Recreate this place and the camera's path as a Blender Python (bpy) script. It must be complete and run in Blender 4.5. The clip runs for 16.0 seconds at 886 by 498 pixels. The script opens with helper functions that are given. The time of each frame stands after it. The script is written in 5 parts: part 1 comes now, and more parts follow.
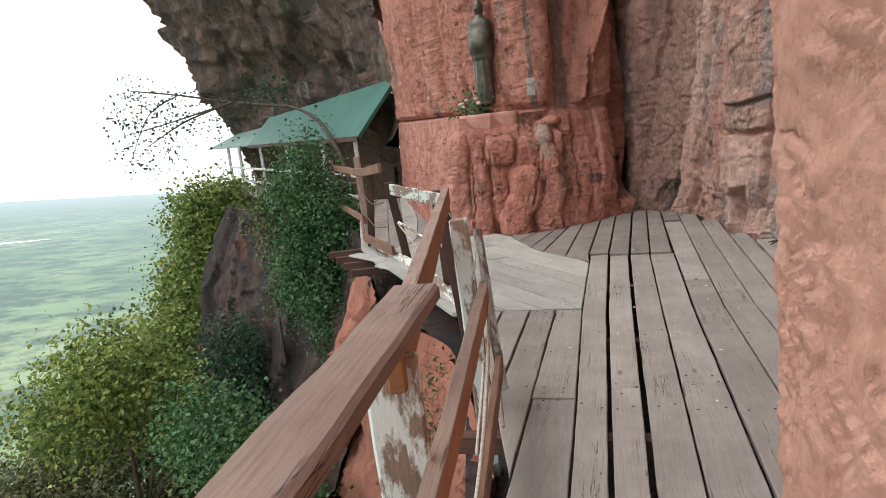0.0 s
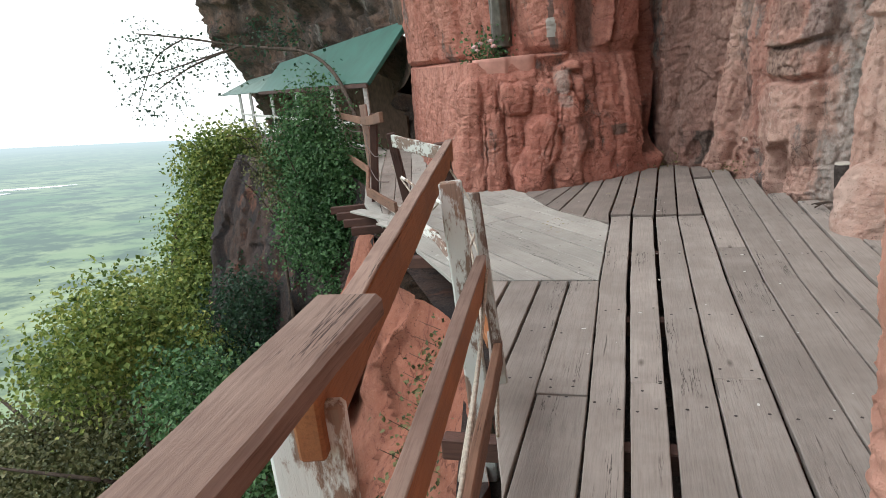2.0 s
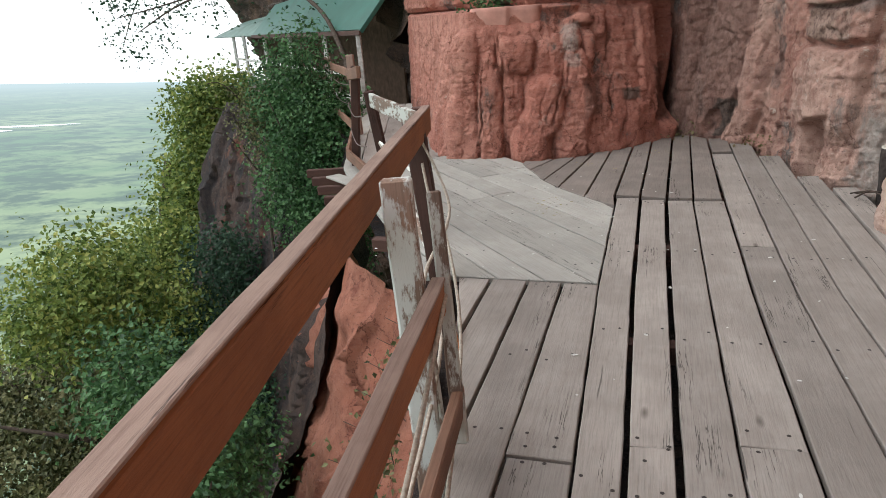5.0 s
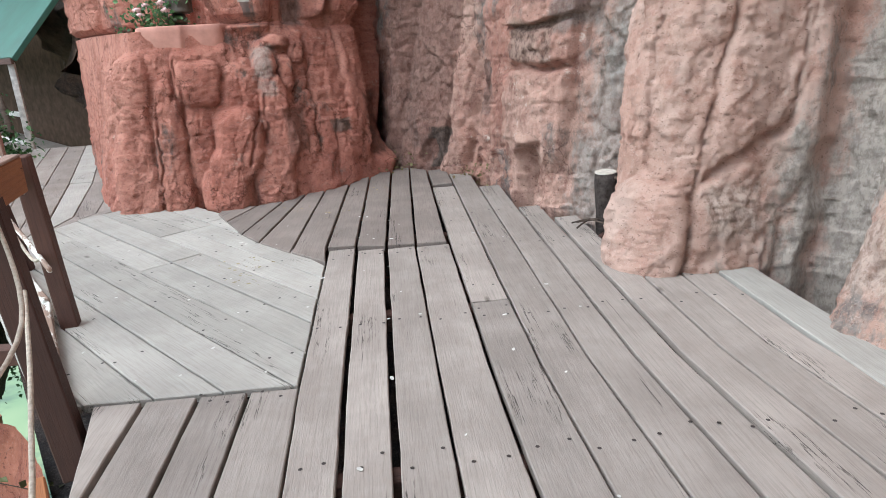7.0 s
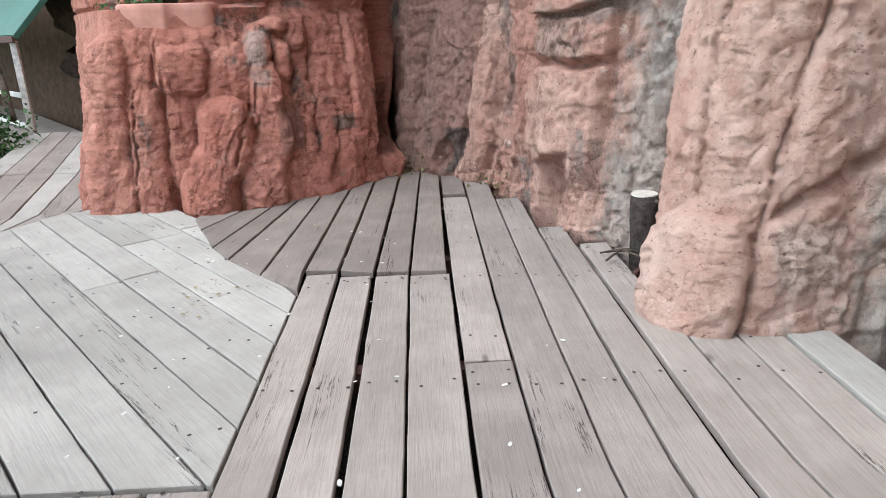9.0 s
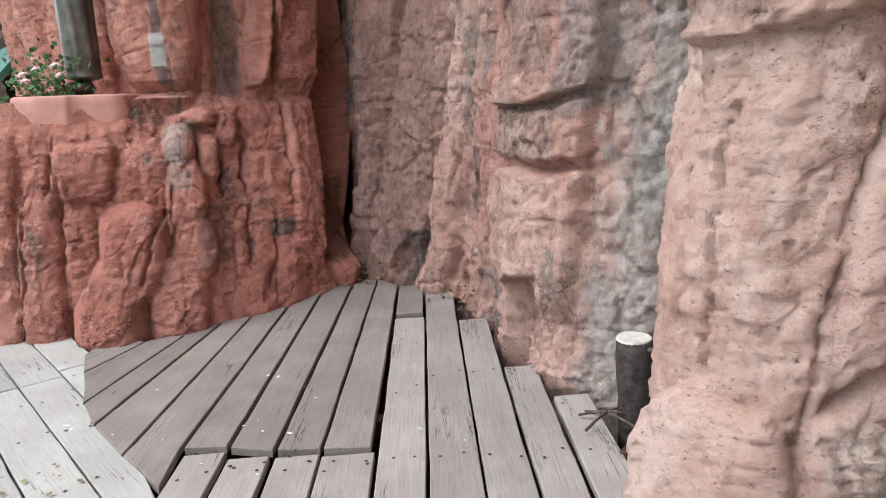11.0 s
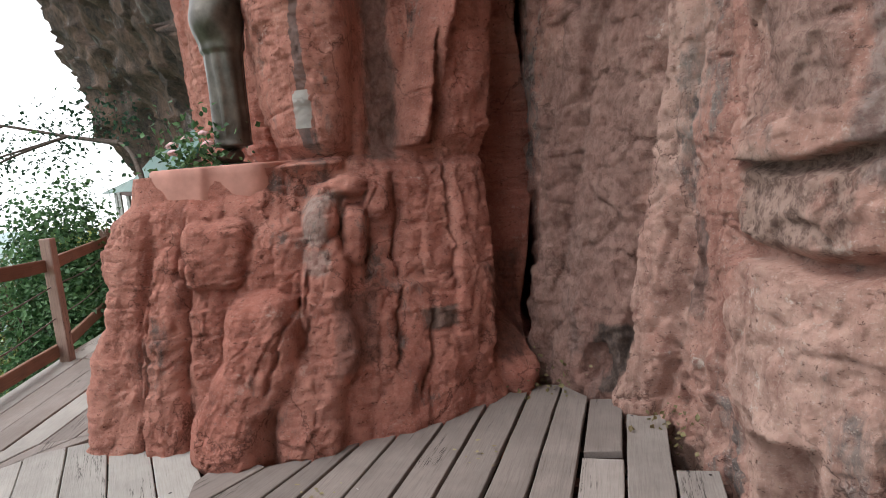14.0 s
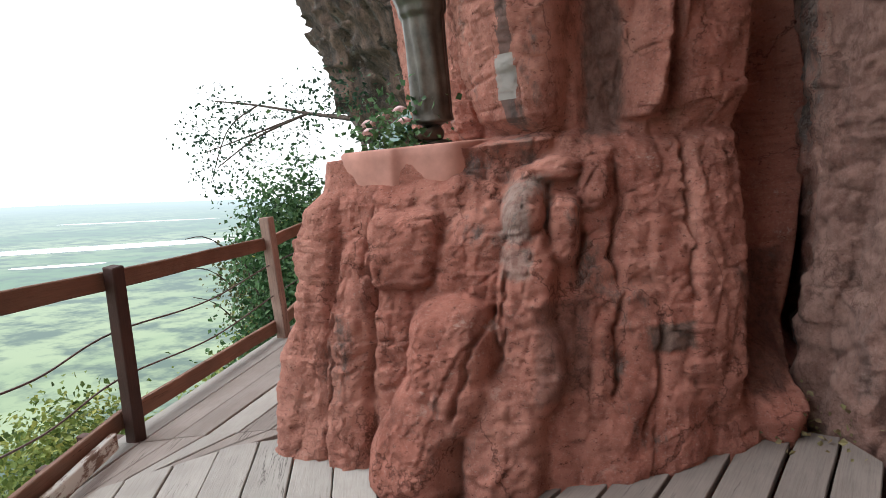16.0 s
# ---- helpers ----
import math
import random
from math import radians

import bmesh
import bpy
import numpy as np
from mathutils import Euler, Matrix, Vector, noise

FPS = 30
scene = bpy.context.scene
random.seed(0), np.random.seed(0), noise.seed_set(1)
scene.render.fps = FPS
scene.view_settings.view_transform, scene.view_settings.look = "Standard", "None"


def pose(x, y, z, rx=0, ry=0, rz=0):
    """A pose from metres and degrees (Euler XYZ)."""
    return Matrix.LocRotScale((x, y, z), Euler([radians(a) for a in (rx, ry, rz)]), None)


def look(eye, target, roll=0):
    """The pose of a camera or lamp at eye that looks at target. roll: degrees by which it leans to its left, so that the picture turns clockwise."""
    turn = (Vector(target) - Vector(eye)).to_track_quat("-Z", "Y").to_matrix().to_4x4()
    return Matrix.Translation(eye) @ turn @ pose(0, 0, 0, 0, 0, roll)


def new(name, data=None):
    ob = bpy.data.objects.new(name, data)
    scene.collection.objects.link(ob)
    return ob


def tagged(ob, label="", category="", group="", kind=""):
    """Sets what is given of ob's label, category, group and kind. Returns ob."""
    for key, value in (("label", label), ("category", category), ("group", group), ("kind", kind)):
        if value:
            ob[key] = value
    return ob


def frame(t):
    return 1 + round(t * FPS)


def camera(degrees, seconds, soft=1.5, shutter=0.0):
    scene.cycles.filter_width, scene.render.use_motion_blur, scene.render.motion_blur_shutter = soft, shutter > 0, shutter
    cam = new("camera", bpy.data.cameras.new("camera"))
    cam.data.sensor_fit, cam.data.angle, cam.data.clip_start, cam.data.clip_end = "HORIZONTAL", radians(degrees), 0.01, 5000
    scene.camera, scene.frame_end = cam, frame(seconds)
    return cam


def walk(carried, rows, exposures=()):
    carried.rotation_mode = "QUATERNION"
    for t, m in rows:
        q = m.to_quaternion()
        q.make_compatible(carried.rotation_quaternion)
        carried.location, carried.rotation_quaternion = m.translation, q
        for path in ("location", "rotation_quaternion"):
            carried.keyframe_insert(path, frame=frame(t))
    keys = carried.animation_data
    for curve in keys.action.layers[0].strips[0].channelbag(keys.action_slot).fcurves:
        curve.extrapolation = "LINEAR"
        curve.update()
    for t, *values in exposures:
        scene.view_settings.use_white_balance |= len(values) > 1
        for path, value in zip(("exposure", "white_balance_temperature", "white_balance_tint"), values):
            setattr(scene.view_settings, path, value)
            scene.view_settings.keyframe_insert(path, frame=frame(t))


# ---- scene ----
cam = camera(66.8, 16.0, soft=0.4)
PATH = [
    (0, (0.453, -0.362, 1.585), (0.322, 1.596, 1.199), -6.1),
    (0.5, (0.453, -0.233, 1.587), (0.308, 1.722, 1.19), -5.8),
    (1, (0.477, -0.126, 1.577), (0.313, 1.812, 1.113), -5.8),
    (1.5, (0.506, 0.079, 1.547), (0.343, 2.013, 1.063), -5.8),
    (2, (0.558, 0.254, 1.536), (0.356, 2.173, 1.011), -5.9),
    (2.5, (0.591, 0.376, 1.551), (0.409, 2.29, 1.001), -6.0),
    (3, (0.605, 0.485, 1.548), (0.429, 2.399, 0.995), -6.3),
    (5.3, (0.73, 1.219, 1.517), (0.512, 3.092, 0.851), -3.9),
    (5.5, (0.782, 1.306, 1.506), (0.574, 3.179, 0.839), -3.7),
    (6, (0.902, 1.548, 1.464), (0.927, 3.433, 0.796), -3.3),
    (6.5, (0.998, 1.866, 1.391), (1.336, 3.728, 0.744), -4.0),
    (7, (1.077, 2.151, 1.386), (1.595, 3.981, 0.768), -3.3),
    (7.5, (1.098, 2.316, 1.372), (1.67, 4.136, 0.771), -3.2),
    (8, (1.206, 2.494, 1.332), (1.683, 4.333, 0.707), -4.5),
    (8.5, (1.347, 2.68, 1.308), (1.778, 4.524, 0.664), -2.0),
    (9, (1.464, 2.88, 1.34), (1.896, 4.727, 0.706), -1.6),
    (9.2, (1.517, 2.992, 1.363), (1.959, 4.844, 0.75), -1.8),
    (11.3, (2.073, 3.829, 1.446), (2.506, 5.738, 1.036), -2.3),
    (11.5, (2.08, 3.862, 1.45), (2.398, 5.798, 1.06), -2.7),
    (12, (2.139, 4.014, 1.469), (2.287, 5.976, 1.107), -4.0),
    (12.5, (2.229, 4.203, 1.495), (2.216, 6.178, 1.183), -3.9),
    (13, (2.25, 4.44, 1.502), (2.164, 6.417, 1.212), -4.1),
    (13.5, (2.265, 4.705, 1.51), (2.162, 6.685, 1.244), -4.5),
    (14, (2.298, 4.949, 1.494), (2.17, 6.926, 1.225), -4.8),
    (14.5, (2.313, 5.068, 1.544), (1.94, 7.013, 1.268), -4.8),
    (15, (2.284, 5.248, 1.55), (1.754, 7.155, 1.262), -5.2),
    (15.5, (2.275, 5.44, 1.556), (1.627, 7.311, 1.273), -5.7),
    (16, (2.241, 5.677, 1.538), (1.468, 7.496, 1.238), -6.0),
]
walk(cam, [(t, look(eye, target, roll)) for t, eye, target, roll in PATH],
     exposures=[(0, 0.06, 6350, 10), (3.2, -0.02, 6250, 10), (5.5, -0.05, 6250, 10), (6.0, 0.0, 6200, 9), (6.6, 0.42, 5950, 9), (7.2, 0.55, 5850, 9), (9.2, 0.68, 5850, 9), (11.3, 0.68, 5950, 11), (11.5, 0.6, 6000, 11), (12.0, 0.3, 6100, 12), (12.5, 0.29, 6200, 13), (14.0, 0.22, 6300, 14), (15.0, 0.17, 6300, 14), (16.0, 0.22, 6250, 13)])

# ---- sky and sun: bright overcast ----
world = bpy.data.worlds.new("overcast")
scene.world = world
world.use_nodes = True
wn, wl = world.node_tree.nodes, world.node_tree.links
wn.clear()
sky = wn.new("ShaderNodeTexSky")
sky.sky_type = "NISHITA"
sky.sun_disc = False
sky.sun_elevation, sky.sun_rotation = radians(55), radians(-60)
sky.air_density, sky.dust_density = 1.0, 4.0
cloud = wn.new("ShaderNodeMix")
cloud.data_type = "RGBA"
cloud.inputs[0].default_value = 0.8
cloud.inputs[7].default_value = (12.5, 12.9, 12.9, 1)
bg = wn.new("ShaderNodeBackground")
bg.inputs[1].default_value = 0.15
wo = wn.new("ShaderNodeOutputWorld")
wl.new(sky.outputs[0], cloud.inputs[6])
wl.new(cloud.outputs[2], bg.inputs[0])
wl.new(bg.outputs[0], wo.inputs[0])

sun = new("sun", bpy.data.lights.new("sun", "SUN"))
sun.data.energy, sun.data.angle, sun.data.color = 1.5, radians(40), (1, 0.97, 0.92)
sun.matrix_world = look((-30, 2, 42), (0, 6, 0))


# ---- materials ----
def nodes_of(name):
    m = bpy.data.materials.new(name)
    m.use_nodes = True
    return m, m.node_tree.nodes, m.node_tree.links, m.node_tree.nodes["Principled BSDF"]


def tex(n, l, kind, scale, stretch=(1, 1, 1), detail=4.0, rough=0.6, turn=(0, 0, 0), coord="Object"):
    c = n.new("ShaderNodeTexCoord")
    mp = n.new("ShaderNodeMapping")
    mp.inputs["Scale"].default_value = stretch
    mp.inputs["Rotation"].default_value = turn
    l.new(c.outputs[coord], mp.inputs[0])
    t = n.new("ShaderNodeTexNoise" if kind == "noise" else "ShaderNodeTexVoronoi" if kind in ("voronoi", "edge") else "ShaderNodeTexWave")
    t.inputs["Scale"].default_value = scale
    if kind == "noise":
        t.inputs["Detail"].default_value, t.inputs["Roughness"].default_value = detail, rough
    if kind == "edge":
        t.feature = "DISTANCE_TO_EDGE"
    l.new(mp.outputs[0], t.inputs["Vector"])
    return t


def ramp(n, l, src, stops):
    r = n.new("ShaderNodeValToRGB")
    e = r.color_ramp.elements
    while len(e) < len(stops):
        e.new(0.5)
    for k, (p, c) in zip(e, stops):
        k.position = p
        k.color = (*c, 1) if isinstance(c, tuple) else (c, c, c, 1)
    l.new(src, r.inputs[0])
    return r.outputs[0]


def mix(n, l, fac, a, b, blend="MIX"):
    m = n.new("ShaderNodeMix")
    m.data_type, m.blend_type = "RGBA", blend
    for k, v in ((0, fac), (6, a), (7, b)):
        if isinstance(v, (int, float)):
            m.inputs[k].default_value = v
        elif isinstance(v, tuple):
            m.inputs[k].default_value = (*v, 1)
        else:
            l.new(v, m.inputs[k])
    return m.outputs[2]


def bump(n, l, p, pairs):
    last = None
    for src, strength, dist in pairs:
        b = n.new("ShaderNodeBump")
        b.inputs["Strength"].default_value, b.inputs["Distance"].default_value = strength, dist
        l.new(src, b.inputs["Height"])
        if last:
            l.new(last, b.inputs["Normal"])
        last = b.outputs[0]
    l.new(last, p.inputs["Normal"])


def rock_material(name, main, pale, dark, grey, grey_amount, pale_amount=0.55, streak=0.5, layer=0.3, split=0.75, pits=0.85):
    m, n, l, p = nodes_of(name)
    big = tex(n, l, "noise", 1.1, (1, 1, 0.45), 6, 0.65)
    mid = tex(n, l, "noise", 6.0, (1, 1, 0.8), 7, 0.7)
    fine = tex(n, l, "noise", 70.0, (1, 1, 1.4), 4, 0.75)
    strata = tex(n, l, "noise", 4.0, (0.5, 0.5, 8.0), 6, 0.7)
    c = mix(n, l, ramp(n, l, big.outputs[0], [(0.40, 0.0), (0.58, 1.0)]), main, pale)
    c = mix(n, l, ramp(n, l, mid.outputs[0], [(0.30, 0.9), (0.50, 0.0)]), c, dark)
    c = mix(n, l, ramp(n, l, strata.outputs[0], [(0.52, 0.0), (0.72, layer)]), c, pale)
    run = tex(n, l, "noise", 3.2, (1.0, 1.0, 0.13), 7, 0.75)
    c = mix(n, l, ramp(n, l, run.outputs[0], [(0.5, 0.0), (0.66, streak)]), c, dark)
    gp = tex(n, l, "noise", 1.6, (1, 1, 0.33), 10, 0.74)
    lo = 0.63 - 0.24 * grey_amount
    c = mix(n, l, ramp(n, l, gp.outputs[0], [(lo, 0.0), (lo + 0.06, 0.9)]), c, mix(n, l, ramp(n, l, mid.outputs[0], [(0.35, 0.0), (0.65, 1.0)]), (grey[0] * 0.35, grey[1] * 0.36, grey[2] * 0.38), grey))
    pit = tex(n, l, "noise", 30.0, (1, 1, 1.7), 6, 0.78)
    c = mix(n, l, ramp(n, l, pit.outputs[0], [(0.365, pits), (0.415, 0.0)]), c, (dark[0] * 0.4, dark[1] * 0.4, dark[2] * 0.4))
    c = mix(n, l, ramp(n, l, fine.outputs[0], [(0.57, 0.0), (0.64, pale_amount * 0.55)]), c, (0.66, 0.55, 0.48))
    scar = tex(n, l, "noise", 9.0, (1, 1, 1.3), 8, 0.8)
    where = tex(n, l, "noise", 1.3, (1, 1, 1), 3, 0.5)
    gate = n.new("ShaderNodeMath")
    gate.operation = "MULTIPLY"
    l.new(ramp(n, l, scar.outputs[0], [(0.59, 0.0), (0.61, 1.0)]), gate.inputs[0])
    l.new(ramp(n, l, where.outputs[0], [(0.52, 0.0), (0.66, pale_amount)]), gate.inputs[1])
    c = mix(n, l, gate.outputs[0], c, (0.68, 0.58, 0.5))
    net = tex(n, l, "edge", 2.4, (1, 1, 0.6))
    bend = n.new("ShaderNodeVectorMath")
    bend.operation = "MULTIPLY_ADD"
    bend.inputs[1].default_value = (0.35, 0.35, 0.35)
    wob = tex(n, l, "noise", 3.0, (1, 1, 1), 5, 0.7)
    l.new(wob.outputs[1], bend.inputs[0])
    l.new(net.inputs["Vector"].links[0].from_socket, bend.inputs[2])
    l.new(bend.outputs[0], net.inputs["Vector"])
    line = ramp(n, l, net.outputs[0], [(0.0, 1.0), (0.02, 0.0)])
    some = n.new("ShaderNodeMath")
    some.operation = "MULTIPLY"
    l.new(line, some.inputs[0])
    l.new(ramp(n, l, where.outputs[0], [(0.45, split), (0.6, 0.0)]), some.inputs[1])
    c = mix(n, l, some.outputs[0], c, (dark[0] * 0.3, dark[1] * 0.3, dark[2] * 0.3))
    chips = []
    for size, much in ((11.0, 0.16), (34.0, 0.14)):
        chip = tex(n, l, "voronoi", size, (1, 1, 1.7))
        shift = n.new("ShaderNodeVectorMath")
        shift.operation = "MULTIPLY_ADD"
        shift.inputs[1].default_value = (0.22, 0.22, 0.22)
        l.new(scar.outputs[1], shift.inputs[0])
        l.new(chip.inputs["Vector"].links[0].from_socket, shift.inputs[2])
        l.new(shift.outputs[0], chip.inputs["Vector"])
        grey = n.new("ShaderNodeSeparateColor")
        l.new(chip.outputs["Color"], grey.inputs[0])
        chips.append(grey.outputs[0])
        c = mix(n, l, ramp(n, l, grey.outputs[0], [(0.0, much), (0.5, 0.0)]), c, dark)
        c = mix(n, l, ramp(n, l, grey.outputs[0], [(0.6, 0.0), (1.0, much * 1.2)]), c, pale)
    l.new(c, p.inputs["Base Color"])
    p.inputs["Roughness"].default_value = 0.92
    p.inputs["Specular IOR Level"].default_value = 0.2
    bump(n, l, p, [(some.outputs[0], -0.7, 0.025), (strata.outputs[0], 0.4, 0.03), (mid.outputs[0], 0.8, 0.055), (scar.outputs[0], 0.7, 0.025), (chips[0], 0.45, 0.012), (chips[1], 0.5, 0.006), (pit.outputs[0], pits, 0.016), (fine.outputs[0], 0.8, 0.006)])
    return m


RED_ROCK = rock_material("red_sandstone", (0.465, 0.183, 0.134), (0.565, 0.27, 0.205), (0.22, 0.078, 0.056), (0.24, 0.21, 0.185), 0.2, 0.5, 0.45, 0.4)
PINK_ROCK = rock_material("weathered_pink_sandstone", (0.48, 0.245, 0.19), (0.60, 0.40, 0.325), (0.2, 0.088, 0.068), (0.30, 0.275, 0.25), 0.28, 0.95, 0.7, 0.12)
SALMON_ROCK = rock_material("pale_salmon_sandstone", (0.59, 0.37, 0.295), (0.66, 0.49, 0.41), (0.41, 0.22, 0.165), (0.36, 0.355, 0.33), 0.2, 0.95, 0.25, 0.15, 0.12)
DARK_ROCK = rock_material("dark_overhang_rock", (0.06, 0.05, 0.043), (0.17, 0.11, 0.08), (0.022, 0.02, 0.02), (0.30, 0.28, 0.25), 0.2, 0.4, 0.7, 0.4)
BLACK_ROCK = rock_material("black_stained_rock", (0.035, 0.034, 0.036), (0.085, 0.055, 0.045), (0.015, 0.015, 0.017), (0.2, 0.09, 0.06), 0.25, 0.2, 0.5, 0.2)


def streak(m, x0, width, z0, z1):
    """A pale mineral streak running down a rock at x0, with a whiter scab between z0 and z1."""
    n, l = m.node_tree.nodes, m.node_tree.links
    p = n["Principled BSDF"]
    c = p.inputs["Base Color"].links[0].from_socket
    co = n.new("ShaderNodeTexCoord")
    xyz = n.new("ShaderNodeSeparateXYZ")
    l.new(co.outputs["Object"], xyz.inputs[0])
    wob = tex(n, l, "noise", 9.0, (1, 1, 0.5), 6, 0.7)
    def calc(op, a, b):
        q = n.new("ShaderNodeMath")
        q.operation = op
        for k, v in enumerate((a, b)):
            if isinstance(v, (int, float)):
                q.inputs[k].default_value = v
            else:
                l.new(v, q.inputs[k])
        return q.outputs[0]
    away = calc("ABSOLUTE", calc("ADD", calc("SUBTRACT", xyz.outputs[0], x0 + width * 1.2), calc("MULTIPLY", wob.outputs[0], width * 2.4)), 0)
    high = calc("GREATER_THAN", xyz.outputs[2], 1.62)
    band = calc("MULTIPLY", calc("LESS_THAN", away, width * 0.55), high)
    scab = calc("MULTIPLY", calc("MULTIPLY", calc("LESS_THAN", away, width * 0.8), calc("GREATER_THAN", xyz.outputs[2], z0)), calc("LESS_THAN", xyz.outputs[2], z1))
    c = mix(n, l, calc("MULTIPLY", band, 0.75), c, (0.15, 0.125, 0.115))
    c = mix(n, l, calc("MULTIPLY", scab, 0.85), c, (0.46, 0.45, 0.41))
    l.new(c, p.inputs["Base Color"])


def rock_patch(m, axis, mid, half, z0, z1, colours, amount, seed=0.0):
    """A patch of its own ragged outline, weather stains among them: round mid along an axis, between two heights,
    mottled in two colours.
    """
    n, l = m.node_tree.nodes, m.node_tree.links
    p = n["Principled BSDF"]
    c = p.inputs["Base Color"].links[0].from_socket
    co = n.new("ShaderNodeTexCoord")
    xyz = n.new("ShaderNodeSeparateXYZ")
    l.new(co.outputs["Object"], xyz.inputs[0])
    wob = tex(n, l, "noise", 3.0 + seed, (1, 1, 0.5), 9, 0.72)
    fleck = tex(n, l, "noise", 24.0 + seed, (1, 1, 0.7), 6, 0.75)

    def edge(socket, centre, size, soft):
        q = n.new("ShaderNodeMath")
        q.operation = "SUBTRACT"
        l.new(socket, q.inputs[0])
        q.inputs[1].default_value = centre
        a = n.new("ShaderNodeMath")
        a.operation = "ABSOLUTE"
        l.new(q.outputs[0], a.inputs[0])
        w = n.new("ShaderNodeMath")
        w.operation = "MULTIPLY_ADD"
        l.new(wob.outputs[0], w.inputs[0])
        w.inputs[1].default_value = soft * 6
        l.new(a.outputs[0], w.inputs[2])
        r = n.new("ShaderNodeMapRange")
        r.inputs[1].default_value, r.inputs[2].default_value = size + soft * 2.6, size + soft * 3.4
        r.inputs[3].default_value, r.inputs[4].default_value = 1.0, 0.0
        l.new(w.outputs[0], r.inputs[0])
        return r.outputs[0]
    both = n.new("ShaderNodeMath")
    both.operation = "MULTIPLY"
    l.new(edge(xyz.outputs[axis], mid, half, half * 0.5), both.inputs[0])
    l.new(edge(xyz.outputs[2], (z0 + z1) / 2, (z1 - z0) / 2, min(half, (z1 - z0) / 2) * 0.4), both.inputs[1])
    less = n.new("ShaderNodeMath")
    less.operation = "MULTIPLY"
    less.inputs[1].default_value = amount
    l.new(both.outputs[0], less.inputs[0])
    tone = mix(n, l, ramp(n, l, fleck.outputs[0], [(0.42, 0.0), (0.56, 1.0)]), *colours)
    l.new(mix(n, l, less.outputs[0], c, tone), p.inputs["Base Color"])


GREY_LICHEN = ((0.17, 0.16, 0.145), (0.36, 0.35, 0.31))
rock_patch(PINK_ROCK, 1, 6.42, 0.22, -0.5, 3.0, ((0.31, 0.27, 0.24), (0.46, 0.43, 0.39)), 0.75, 0.3)
rock_patch(PINK_ROCK, 1, 6.75, 0.14, 1.35, 3.4, ((0.13, 0.115, 0.11), (0.30, 0.28, 0.26)), 0.6, 0.7)
rock_patch(PINK_ROCK, 1, 7.2, 0.26, 1.1, 1.42, ((0.09, 0.065, 0.055), (0.40, 0.29, 0.235)), 0.75, 1.1)
rock_patch(PINK_ROCK, 1, 7.15, 0.2, 1.55, 1.95, ((0.10, 0.06, 0.05), (0.3, 0.2, 0.165)), 0.6, 0.9)
# darker brown patch down the recess wall beside the crevice
rock_patch(PINK_ROCK, 1, 9.1, 0.38, -0.5, 4.5, ((0.16, 0.09, 0.073), (0.27, 0.165, 0.135)), 0.7, 0.1)
# dark patches over the hollows carved near y 8.35 and 8.8
rock_patch(PINK_ROCK, 1, 8.35, 0.12, 0.6, 1.1, ((0.06, 0.05, 0.046), (0.24, 0.16, 0.135)), 0.6, 0.5)
rock_patch(PINK_ROCK, 1, 8.8, 0.07, 0.05, 0.45, ((0.035, 0.035, 0.032), (0.12, 0.10, 0.085)), 0.8, 1.5)
rock_patch(SALMON_ROCK, 1, 4.85, 0.24, -0.5, 2.6, ((0.27, 0.26, 0.235), (0.48, 0.46, 0.41)), 0.8, 0.2)
rock_patch(SALMON_ROCK, 0, 3.62, 0.16, 0.18, 0.5, ((0.22, 0.18, 0.15), (0.62, 0.56, 0.49)), 0.5, 1.3)
# darker patch above the column's shoulder
rock_patch(SALMON_ROCK, 1, 5.8, 0.3, 1.62, 3.2, ((0.10, 0.06, 0.05), (0.34, 0.22, 0.18)), 0.75, 0.8)
rock_patch(RED_ROCK, 0, 1.33, 0.1, 1.06, 1.34, GREY_LICHEN, 0.6, 0.4)
rock_patch(RED_ROCK, 0, 1.35, 0.08, 0.9, 1.04, GREY_LICHEN, 0.5, 0.9)
rock_patch(RED_ROCK, 0, 1.56, 0.1, 0.4, 0.8, ((0.09, 0.06, 0.052), (0.2, 0.12, 0.095)), 0.55, 0.6)
# darker grey-brown band along the groove between the columns
rock_patch(RED_ROCK, 0, 1.68, 0.1, 1.5, 4.0, ((0.13, 0.085, 0.07), (0.22, 0.15, 0.125)), 0.8, 0.2)
rock_patch(RED_ROCK, 0, 2.0, 0.1, 0.5, 0.62, ((0.1, 0.085, 0.075), (0.2, 0.15, 0.12)), 0.8, 1.2)
# dark patch low in the recess beyond the ridge
rock_patch(RED_ROCK, 0, 2.4, 0.1, 0.2, 0.8, ((0.06, 0.04, 0.035), (0.16, 0.075, 0.055)), 0.7, 1.0)
streak(RED_ROCK, 1.25, 0.06, 1.74, 1.97)


